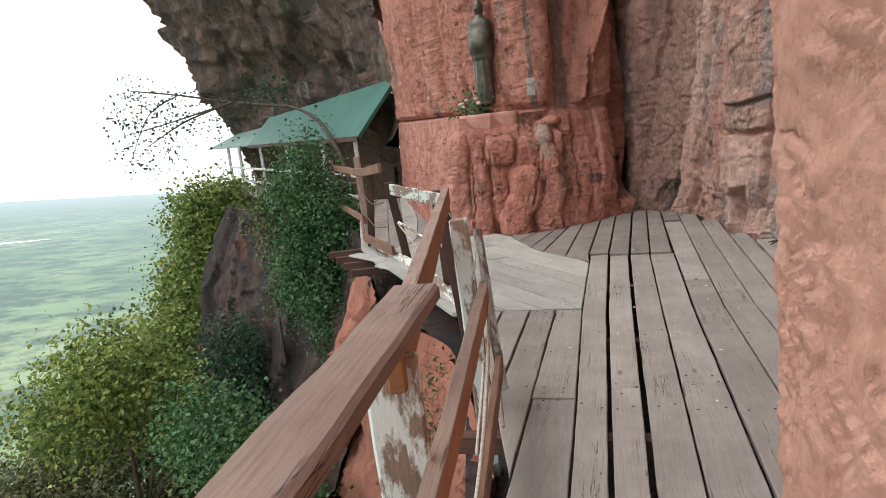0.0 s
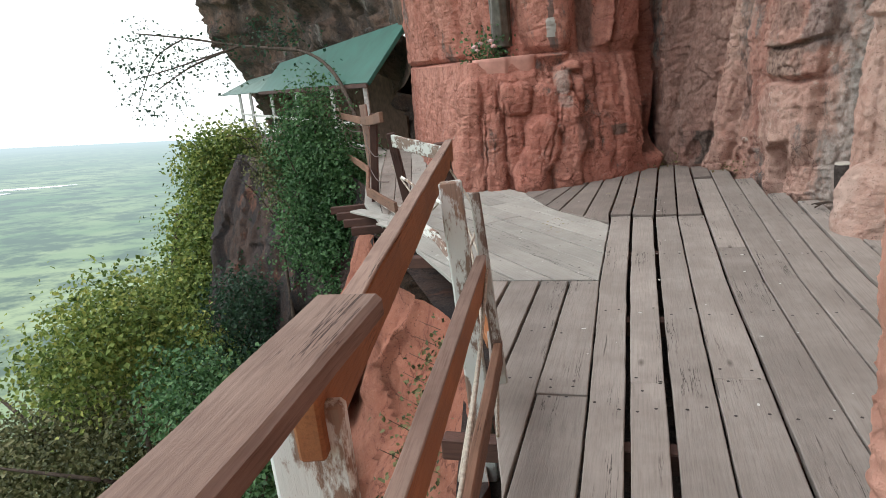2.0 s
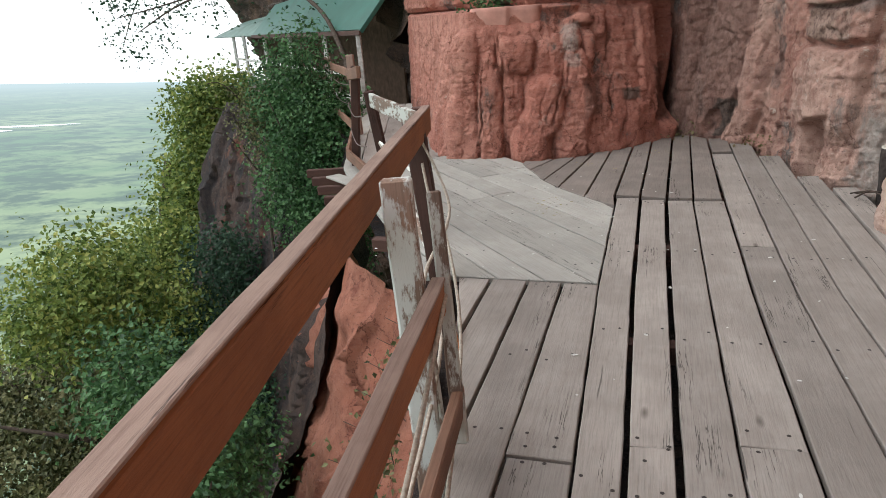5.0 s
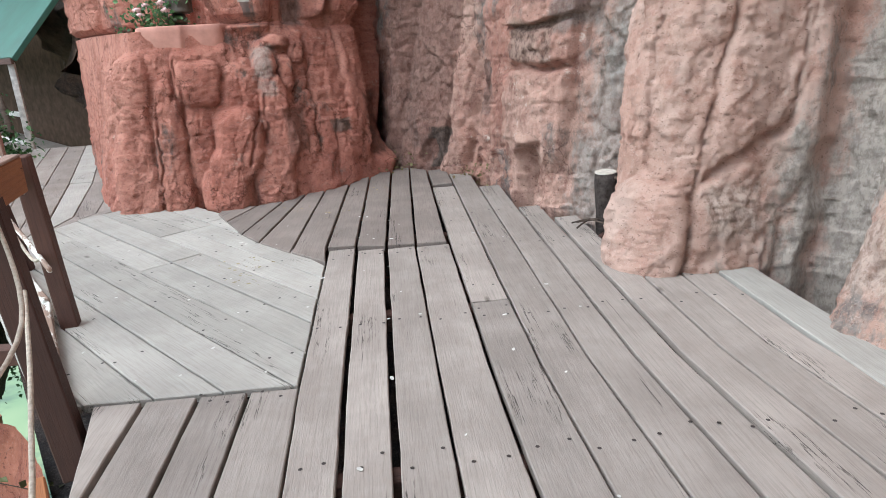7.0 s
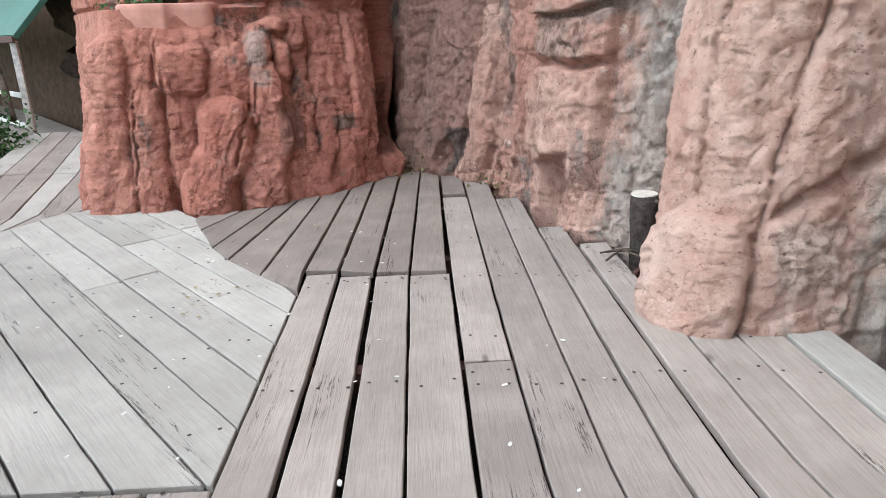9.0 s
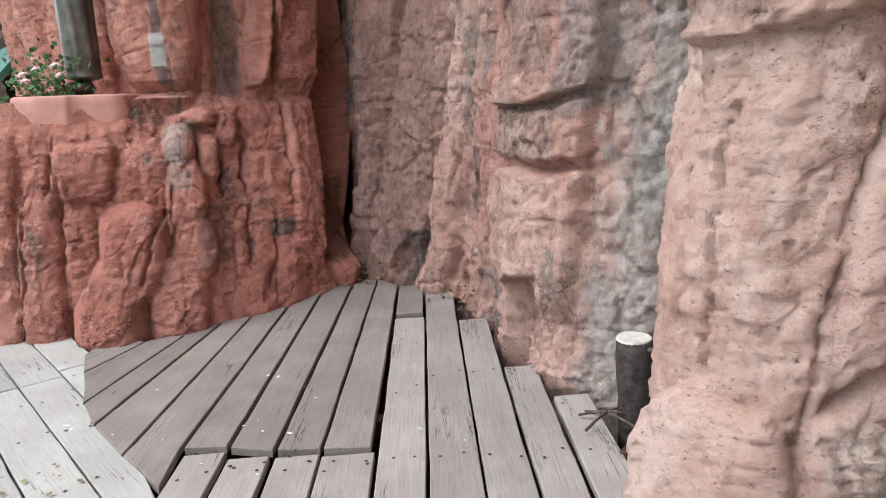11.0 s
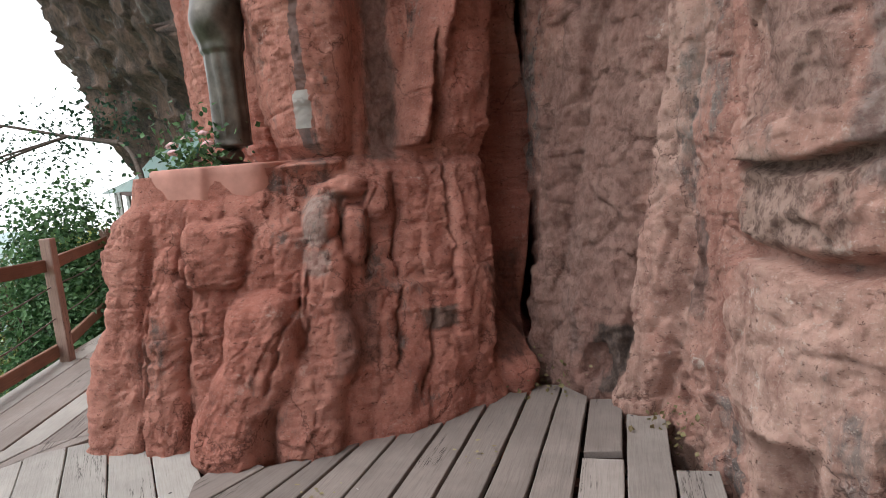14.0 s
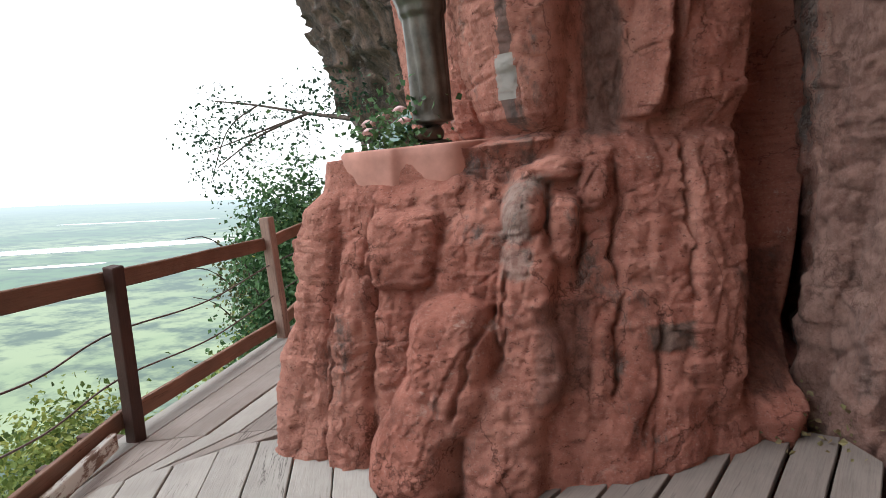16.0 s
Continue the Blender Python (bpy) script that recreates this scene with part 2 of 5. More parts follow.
def wood_material(name, light, mid_c, dark, rough=0.85, wear=0.0, wear_c=(0.6, 0.6, 0.56), vary=0.3):
    """Weathered timber whose grain runs along the piece's own x."""
    m, n, l, p = nodes_of(name)
    info = n.new("ShaderNodeObjectInfo")
    grain = tex(n, l, "noise", 22.0, (0.22, 6.0, 6.0), 7, 0.75)
    coarse = tex(n, l, "noise", 3.0, (0.25, 2.4, 2.4), 4, 0.6)
    blot = tex(n, l, "noise", 2.2, (1, 1, 1), 5, 0.65)
    for t in (grain, coarse, blot):
        t.noise_dimensions = "4D"
        w = n.new("ShaderNodeMath")
        w.operation = "MULTIPLY"
        w.inputs[1].default_value = 37.0
        l.new(info.outputs["Random"], w.inputs[0])
        l.new(w.outputs[0], t.inputs["W"])
    c = mix(n, l, ramp(n, l, coarse.outputs[0], [(0.3, 0.15), (0.7, 0.85)]), mid_c, light)
    c = mix(n, l, ramp(n, l, grain.outputs[0], [(0.34, 0.5), (0.54, 0.0)]), c, dark)
    split = tex(n, l, "noise", 5.0, (0.3, 8.0, 8.0), 3, 0.5)
    c = mix(n, l, ramp(n, l, split.outputs[0], [(0.26, 0.85), (0.30, 0.0)]), c, (dark[0] * 0.3, dark[1] * 0.3, dark[2] * 0.3))
    c = mix(n, l, ramp(n, l, blot.outputs[0], [(0.42, 0.35), (0.6, 0.0)]), c, dark)
    check = tex(n, l, "noise", 4.0, (0.2, 5.0, 5.0), 5, 0.65)
    part_of = tex(n, l, "noise", 1.7, (0.7, 2.5, 2.5), 2, 0.5)
    for t, k in ((check, 53.0), (part_of, 71.0), (split, 29.0)):
        t.noise_dimensions = "4D"
        w = n.new("ShaderNodeMath")
        w.operation = "MULTIPLY"
        w.inputs[1].default_value = k
        l.new(info.outputs["Random"], w.inputs[0])
        l.new(w.outputs[0], t.inputs["W"])
    thin = n.new("ShaderNodeMath")
    thin.operation = "MULTIPLY"
    l.new(ramp(n, l, check.outputs[0], [(0.488, 0.0), (0.497, 1.0), (0.503, 1.0), (0.512, 0.0)]), thin.inputs[0])
    l.new(ramp(n, l, part_of.outputs[0], [(0.57, 0.0), (0.63, 0.9)]), thin.inputs[1])
    c = mix(n, l, thin.outputs[0], c, (dark[0] * 0.25, dark[1] * 0.25, dark[2] * 0.25))
    knot = tex(n, l, "voronoi", 1.6, (0.8, 2.2, 2.2))
    c = mix(n, l, ramp(n, l, knot.outputs["Distance"], [(0.02, 0.75), (0.07, 0.0)]), c, (dark[0] * 0.4, dark[1] * 0.38, dark[2] * 0.36))
    if wear:
        wp = tex(n, l, "noise", 7.0, (0.5, 1.4, 1.4), 7, 0.7)
        c = mix(n, l, ramp(n, l, wp.outputs[0], [(0.62 - wear * 0.3, 0.0), (0.68 - wear * 0.3, 1.0)]), c, wear_c)
    hsv = n.new("ShaderNodeHueSaturation")
    v = n.new("ShaderNodeMapRange")
    v.inputs[3].default_value, v.inputs[4].default_value = 1 - vary, 1 + vary
    l.new(info.outputs["Random"], v.inputs[0])
    l.new(v.outputs[0], hsv.inputs["Value"])
    l.new(c, hsv.inputs["Color"])
    l.new(hsv.outputs[0], p.inputs["Base Color"])
    p.inputs["Roughness"].default_value = rough
    p.inputs["Specular IOR Level"].default_value = 0.25
    bump(n, l, p, [(thin.outputs[0], -0.8, 0.006), (grain.outputs[0], 0.6, 0.004), (coarse.outputs[0], 0.3, 0.008)])
    return m


DECK_WOOD = wood_material("grey_deck_wood", (0.37, 0.335, 0.305), (0.29, 0.257, 0.232), (0.16, 0.138, 0.122), vary=0.17)
FAN_WOOD = wood_material("pale_grey_deck_wood", (0.43, 0.42, 0.385), (0.37, 0.36, 0.33), (0.23, 0.215, 0.195), vary=0.1)
DARK_DECK = wood_material("brown_grey_deck_wood", (0.27, 0.235, 0.21), (0.21, 0.18, 0.16), (0.11, 0.093, 0.083), vary=0.13)
RAIL_TOP = wood_material("weathered_rail_wood", (0.34, 0.257, 0.213), (0.235, 0.158, 0.125), (0.10, 0.058, 0.047))
BROWN_RAIL = wood_material("brown_weathered_timber", (0.26, 0.15, 0.1), (0.19, 0.1, 0.068), (0.09, 0.05, 0.036), 0.75, vary=0.12)
RAIL_WOOD = wood_material("orange_brown_timber", (0.42, 0.18, 0.075), (0.31, 0.125, 0.055), (0.13, 0.055, 0.032), 0.7, vary=0.12)
POST_WOOD = wood_material("dark_brown_timber", (0.12, 0.06, 0.045), (0.075, 0.04, 0.033), (0.035, 0.022, 0.02), 0.7)
PEEL_WOOD = wood_material("white_painted_peeling_timber", (0.3, 0.2, 0.15), (0.2, 0.14, 0.11), (0.09, 0.07, 0.06), 0.8, 0.45, (0.58, 0.59, 0.55))


PEEL_WHITE = wood_material("flaking_white_timber", (0.3, 0.2, 0.15), (0.2, 0.14, 0.11), (0.09, 0.07, 0.06), 0.8, 0.52, (0.56, 0.58, 0.56))


def plain_material(name, colour, rough=0.6, metal=0.0, vary=0.25, scale=9.0, bumps=0.2, spec=0.5):
    m, n, l, p = nodes_of(name)
    a = tex(n, l, "noise", scale, detail=5)
    c = mix(n, l, ramp(n, l, a.outputs[0], [(0.3, 0.0), (0.7, 1.0)]), tuple(v * (1 - vary) for v in colour), tuple(min(1, v * (1 + vary)) for v in colour))
    l.new(c, p.inputs["Base Color"])
    p.inputs["Roughness"].default_value, p.inputs["Metallic"].default_value = rough, metal
    p.inputs["Specular IOR Level"].default_value = spec
    bump(n, l, p, [(a.outputs[0], bumps, 0.01)])
    return m


GREEN_ROOF = plain_material("green_painted_roof_sheet", (0.025, 0.115, 0.087), 0.5, 0.0, 0.2, 2.0, 0.1)
BRONZE = plain_material("dark_weathered_bronze", (0.085, 0.075, 0.06), 0.38, 0.55, 0.55, 7.0, 0.35)
CONCRETE = plain_material("pink_smoothed_concrete", (0.47, 0.245, 0.195), 0.85, 0, 0.2, 6.0, 0.2, 0.2)
ROPE = plain_material("pale_rope", (0.42, 0.37, 0.31), 0.9, 0, 0.3, 60, 0.5, 0.1)
WIRE = plain_material("rusty_wire", (0.12, 0.09, 0.08), 0.6, 0.4, 0.3, 30)
BARK = plain_material("tree_bark", (0.085, 0.066, 0.054), 0.9, 0, 0.45, 18, 0.8, 0.1)
CUT_END = plain_material("pale_cut_wood", (0.52, 0.49, 0.43), 0.8, 0, 0.2, 25, 0.2, 0.2)
DARK_WALL = plain_material("brown_board_wall", (0.10, 0.065, 0.045), 0.85, 0, 0.35, 6, 0.4, 0.1)
PETAL = plain_material("pink_petals", (0.82, 0.56, 0.57), 0.7, 0, 0.3, 25, 0.1, 0.2)
STEEL = plain_material("dark_nail_heads", (0.04, 0.033, 0.03), 0.7, 0.3, 0.2, 40)
WHITE_POST = plain_material("white_painted_post", (0.55, 0.55, 0.52), 0.7, 0, 0.3, 14, 0.2, 0.3)


def leaf_material(name, stops, rough=0.55):
    m, n, l, p = nodes_of(name)
    g = n.new("ShaderNodeNewGeometry")
    patch = tex(n, l, "noise", 0.9, detail=3)
    add = n.new("ShaderNodeMath")
    add.operation = "MULTIPLY_ADD"
    add.inputs[1].default_value = 0.55
    l.new(g.outputs["Random Per Island"], add.inputs[0])
    half = n.new("ShaderNodeMath")
    half.operation = "MULTIPLY"
    half.inputs[1].default_value = 0.45
    l.new(patch.outputs[0], half.inputs[0])
    l.new(half.outputs[0], add.inputs[2])
    c = ramp(n, l, add.outputs[0], stops)
    l.new(c, p.inputs["Base Color"])
    p.inputs["Roughness"].default_value = rough
    p.inputs["Specular IOR Level"].default_value = 0.3
    t = n.new("ShaderNodeBsdfTranslucent")
    l.new(c, t.inputs[0])
    s = n.new("ShaderNodeMixShader")
    s.inputs[0].default_value = 0.3
    l.new(p.outputs[0], s.inputs[1])
    l.new(t.outputs[0], s.inputs[2])
    l.new(s.outputs[0], n["Material Output"].inputs[0])
    return m


# darkest stops of the two greens paint the shadow inside the foliage
LEAF_TREE = leaf_material("yellow_green_leaves", [(0.14, (0.02, 0.045, 0.012)), (0.36, (0.13, 0.2, 0.05)), (0.6, (0.26, 0.33, 0.085)), (0.9, (0.48, 0.46, 0.13))])
LEAF_IVY = leaf_material("dark_green_leaves", [(0.16, (0.012, 0.035, 0.014)), (0.45, (0.055, 0.135, 0.05)), (0.75, (0.12, 0.24, 0.095)), (1.0, (0.22, 0.33, 0.16))])
# darker greens, with the shade put into the leaf colour
LEAF_BLUE = leaf_material("shade_painted_green_leaves", [(0.15, (0.015, 0.04, 0.025)), (0.5, (0.03, 0.07, 0.04)), (0.9, (0.06, 0.12, 0.06))])
LEAF_DRY = leaf_material("dry_fallen_leaves", [(0.2, (0.16, 0.12, 0.06)), (0.5, (0.3, 0.26, 0.14)), (0.8, (0.2, 0.19, 0.08)), (1.0, (0.42, 0.36, 0.26))])
LEAF_DULL = leaf_material("olive_brown_leaves", [(0.18, (0.03, 0.036, 0.016)), (0.5, (0.12, 0.135, 0.055)), (0.9, (0.28, 0.26, 0.13))])


# ---- building helpers ----
def finish(name, bm, material, parent=None, label="", smooth=False):
    me = bpy.data.meshes.new(name)
    bm.to_mesh(me)
    bm.free()
    me.materials.append(material)
    if smooth:
        me.polygons.foreach_set("use_smooth", [True] * len(me.polygons))
    ob = new(name, me)
    hold(ob, parent)
    if label:
        ob["label"] = label
    return ob


def hold(ob, parent):
    """Hangs a part, whose own place is given in the world's measure, from its thing."""
    if parent:
        ob.parent = parent
        ob.matrix_parent_inverse = Matrix.Translation(-parent.location)


def part(name, bm, material, parent, label="", smooth=False):
    return finish(name, bm, material, parent, label, smooth)


def empty(name, label, category, group="", kind="", at=(0, 0, 0)):
    ob = new(name)
    ob.location = at
    ob.empty_display_size = 0.1
    return tagged(ob, label, category, group, kind)


def mesh_from(name, verts, faces, material, smooth=True, parent=None):
    me = bpy.data.meshes.new(name)
    me.from_pydata(verts, [], faces)
    me.materials.append(material)
    if smooth:
        me.polygons.foreach_set("use_smooth", [True] * len(me.polygons))
    ob = new(name, me)
    hold(ob, parent)
    return ob


def hash3(i, j, k, seed):
    h = (i * 374761393 + j * 668265263 + k * 1442695041 + seed * 974711) & 0x7FFFFFFF
    h = ((h ^ (h >> 13)) * 1274126177) & 0x7FFFFFFF
    h = ((h ^ (h >> 16)) * 668265263) & 0x7FFFFFFF
    return (h ^ (h >> 15)) % 65536 / 65535.0


def vnoise(x, y, z, seed=0):
    """Smooth lattice noise, -1 to 1, on whole arrays."""
    xi, yi, zi = (np.floor(v).astype(np.int64) for v in (x, y, z))
    fx, fy, fz = x - xi, y - yi, z - zi
    fx, fy, fz = (f * f * (3 - 2 * f) for f in (fx, fy, fz))
    out = 0
    for a in (0, 1):
        for b in (0, 1):
            for c in (0, 1):
                w = (fx if a else 1 - fx) * (fy if b else 1 - fy) * (fz if c else 1 - fz)
                out = out + w * hash3(xi + a, yi + b, zi + c, seed)
    return out * 2 - 1


def fbm(x, y, z, octaves=4, seed=0):
    out, amp, f = 0, 1.0, 1.0
    for o in range(octaves):
        out = out + amp * vnoise(x * f, y * f, z * f, seed + o)
        amp, f = amp * 0.5, f * 2.03
    return out


def cells(u, v, seed=0):
    """Distance to the nearest cell point and to the border between cells, and the cell's own number."""
    ui, vi = np.floor(u).astype(np.int64), np.floor(v).astype(np.int64)
    d1 = np.full(u.shape, 9.0)
    d2 = np.full(u.shape, 9.0)
    own = np.zeros(u.shape)
    zero = np.zeros_like(ui)
    for a in (-1, 0, 1):
        for b in (-1, 0, 1):
            px = ui + a + 0.15 + 0.7 * hash3(ui + a, vi + b, zero, seed)
            py = vi + b + 0.15 + 0.7 * hash3(ui + a, vi + b, zero + 5, seed)
            d = np.hypot(px - u, py - v)
            closer = d < d1
            d2 = np.where(closer, d1, np.minimum(d2, d))
            own = np.where(closer, hash3(ui + a, vi + b, zero + 9, seed), own)
            d1 = np.where(closer, d, d1)
    return d1, d2 - d1, own


def along(points, step, fine=None):
    """A smooth line through plan points: positions at an even step, and the running control number of each."""
    P = np.array(points, float)
    n = len(P)
    t = np.arange(n)
    seg = np.hypot(*(P[1:] - P[:-1]).T)
    ks = []
    for i in range(n - 1):
        m = max(2, int(seg[i] / (step if fine is None or fine[0] <= i < fine[1] else step * 5)))
        ks.extend(i + np.arange(m) / m)
    ks.append(n - 1)
    return np.array(ks)


def spline(points, ks):
    P = np.array(points, float)
    n = len(P)
    i = np.clip(ks.astype(int), 0, n - 2)
    f = (ks - i)[:, None]
    p0, p1, p2, p3 = P[np.maximum(i - 1, 0)], P[i], P[i + 1], P[np.minimum(i + 2, n - 1)]
    return 0.5 * (2 * p1 + (p2 - p0) * f + (2 * p0 - 5 * p1 + 4 * p2 - p3) * f ** 2 + (3 * p1 - p0 - 3 * p2 + p3) * f ** 3)


def rock_sheet(name, layers, heights, step, dz, shape, material, extra=(), fine=None, band=None):
    """A rock face: plan lines at several heights, joined upwards and roughened by shape(s, z, x, y)."""
    ks = along(layers[1], step, fine)
    lines = [spline(l, ks) for l in layers]
    zs = sorted(set([round(z, 3) for z in np.arange(heights[0], heights[-1] + 0.001, dz if band is None else dz * 5)] + list(extra)
                    + ([] if band is None else [round(z, 3) for z in np.arange(band[0], band[1], dz)])))
    zs = np.array(zs)
    X = np.empty((len(ks), len(zs)))
    Y = np.empty_like(X)
    for j, z in enumerate(zs):
        k = int(np.clip(np.searchsorted(heights, z, side="right") - 1, 0, len(heights) - 2))
        f = (z - heights[k]) / (heights[k + 1] - heights[k])
        row = lines[k] * (1 - f) + lines[k + 1] * f
        X[:, j], Y[:, j] = row[:, 0], row[:, 1]
    base = lines[1]
    length = np.concatenate([[0], np.cumsum(np.hypot(*(base[1:] - base[:-1]).T))])
    S = np.repeat(length[:, None], len(zs), 1)
    Z = np.repeat(zs[None, :], len(ks), 0)
    tx, ty = np.gradient(X, axis=0), np.gradient(Y, axis=0)
    for _ in range(6):
        tx = (np.roll(tx, 1, 0) + tx + np.roll(tx, -1, 0)) / 3
        ty = (np.roll(ty, 1, 0) + ty + np.roll(ty, -1, 0)) / 3
    ln = np.hypot(tx, ty) + 1e-9
    nx, ny = ty / ln, -tx / ln
    D = shape(S, Z, X, Y)
    X, Y = X + nx * D, Y + ny * D
    Z2 = Z + 0.03 * fbm(X * 2, Y * 2, Z * 2, 2, 77) * (np.abs(Z - 1.54) > 0.1)
    verts = np.stack([X, Y, Z2], -1).reshape(-1, 3)
    m = len(zs)
    i, j = np.meshgrid(np.arange(len(ks) - 1), np.arange(m - 1), indexing="ij")
    a = (i * m + j).ravel()
    faces = np.stack([a, a + m, a + m + 1, a + 1], -1)
    return mesh_from(name, verts.tolist(), faces.tolist(), material)


def box_bm(lx, ly, lz, bevel=0.006, segments=1, rough=0.0, seed=0):
    """A bevelled bar round its own middle, x the long way."""
    bm = bmesh.new()
    bmesh.ops.create_cube(bm, size=1.0)
    bmesh.ops.scale(bm, vec=(lx, ly, lz), verts=bm.verts)
    if bevel:
        bmesh.ops.bevel(bm, geom=bm.edges[:], offset=min(bevel, ly * 0.4, lz * 0.4), segments=segments, affect="EDGES")
    if rough:
        cuts = max(2, int(lx / 0.12))
        for c in range(1, cuts):
            bmesh.ops.bisect_plane(bm, geom=bm.verts[:] + bm.edges[:] + bm.faces[:], plane_co=(-lx / 2 + lx * c / cuts, 0, 0), plane_no=(1, 0, 0))
        for v in bm.verts:
            q = noise.noise_vector(Vector((v.co.x * 3 + seed * 7.3, v.co.y * 9, v.co.z * 9)))
            v.co += Vector((0.3 * q.x, q.y, q.z)) * rough
    return bm


def beam(name, a, b, ly, lz, material, parent=None, label="", turn=0.0, bevel=0.006, rough=0.003):
    """A timber from a to b; lz is its upright depth."""
    a, b = Vector(a), Vector(b)
    ob = finish(name, box_bm((b - a).length, ly, lz, bevel, 1, rough, a.x * 13 + b.y * 5), material, parent, label)
    x = (b - a).normalized()
    up = Vector((0, 0, 1)) if abs(x.z) < 0.9 else Vector((0, 1, 0))
    y = up.cross(x).normalized()
    z = x.cross(y)
    m = Matrix((x, y, z)).transposed().to_4x4()
    ob.matrix_basis = Matrix.Translation((a + b) / 2) @ m @ Matrix.Rotation(radians(turn), 4, "X")
    return ob


def tube(name, points, radius, material, parent=None, label="", sides=8, taper=1.0, wobble=0.0):
    """A round bar, rope, branch or wire along a line of points."""
    P = spline(points, along(points_plan(points), 0.08)) if len(points) > 2 else np.array(points, float)
    n = len(P)
    verts, faces = [], []
    for k in range(n):
        d = Vector(P[min(k + 1, n - 1)] - P[max(k - 1, 0)]).normalized()
        a = d.orthogonal().normalized()
        b = d.cross(a)
        r = radius * (1 + (taper - 1) * k / (n - 1)) * (1 + wobble * noise.noise(Vector(P[k]) * 6))
        for s in range(sides):
            w = 2 * math.pi * s / sides
            verts.append(Vector(P[k]) + a * (r * math.cos(w)) + b * (r * math.sin(w)))
    for k in range(n - 1):
        for s in range(sides):
            q = (s + 1) % sides
            faces.append((k * sides + s, k * sides + q, (k + 1) * sides + q, (k + 1) * sides + s))
    faces.append(tuple(range(sides - 1, -1, -1)))
    faces.append(tuple(range((n - 1) * sides, n * sides)))
    ob = mesh_from(name, [tuple(v) for v in verts], faces, material, True, parent)
    if label:
        ob["label"] = label
    return ob


def points_plan(points):
    """Chord lengths of a line in space, laid out on the x axis for even steps."""
    out, s = [], 0.0
    for k, p in enumerate(points):
        if k:
            s += (Vector(p) - Vector(points[k - 1])).length
        out.append((s, 0.0))
    return out


def leaf_cloud(name, blobs, count, size, material, parent=None, seed=1, droop=0.3, stuff=False):
    """Leaves scattered in uneven clumps through a set of ellipsoids (x, y, z, rx, ry, rz)."""
    rng = np.random.default_rng(seed)
    vol = np.array([b[3] * b[4] * b[5] for b in blobs]) ** 0.67
    pick = rng.choice(len(blobs), count // 14, p=vol / vol.sum())
    B = np.array(blobs, float)[pick]
    d = rng.normal(size=(len(pick), 3))
    d /= np.linalg.norm(d, axis=1)[:, None]
    r = rng.uniform(0.35, 1.0, len(pick)) ** 0.5
    C = B[:, :3] + d * r[:, None] * B[:, 3:]
    C += 0.12 * rng.normal(size=C.shape) * B[:, 3:]
    C = np.repeat(C, 14, 0) + rng.normal(size=(len(C) * 14, 3)) * size * 2.6
    n = len(C)
    out = np.repeat(d, 14, 0)
    nrm = out * 0.5 + rng.normal(size=(n, 3)) * 0.75 + np.array([0, 0, 0.55])
    nrm /= np.linalg.norm(nrm, axis=1)[:, None]
    ax = np.cross(nrm, rng.normal(size=(n, 3)))
    ax /= np.linalg.norm(ax, axis=1)[:, None]
    ax[:, 2] -= droop
    ax /= np.linalg.norm(ax, axis=1)[:, None]
    sd = np.cross(nrm, ax)
    L = size * rng.uniform(0.6, 1.3, n)[:, None]
    W = L * 0.36
    fold = nrm * L * 0.12
    v = np.stack([C, C + ax * L * 0.45 + sd * W + fold, C + ax * L, C + ax * L * 0.45 - sd * W + fold], 1).reshape(-1, 3)
    a = np.arange(n) * 4
    f = np.concatenate([np.stack([a, a + 1, a + 2], 1), np.stack([a, a + 2, a + 3], 1)])
    ob = mesh_from(name, v.tolist(), f.tolist(), material, False, parent)
    if stuff:
        ob["kind"] = "stuff"
    return ob


# ---- terrace frame: u across the boards, v along them ----
ANG = radians(11.4)
UX, UY = Vector((math.cos(ANG), -math.sin(ANG), 0)), Vector((math.sin(ANG), math.cos(ANG), 0))
ORIGIN = Vector((1.15, 4.75, 0))


def at_uv(u, v, z=0.0):
    return ORIGIN + UX * u + UY * v + Vector((0, 0, z))


# ---- the cliffs ----
def lumps(table, a, z):
    """Rounded bosses with creases between them: (centre, height, half width, half height, depth, squareness)."""
    out = np.zeros_like(a)
    for c, h, w, q, depth, square in table:
        r = np.abs((a - c) / w) ** square + np.abs((z - h) / q) ** square
        out = np.maximum(out, depth * np.clip(1 - r ** 1.5, 0, 1) ** 0.42)
    return out


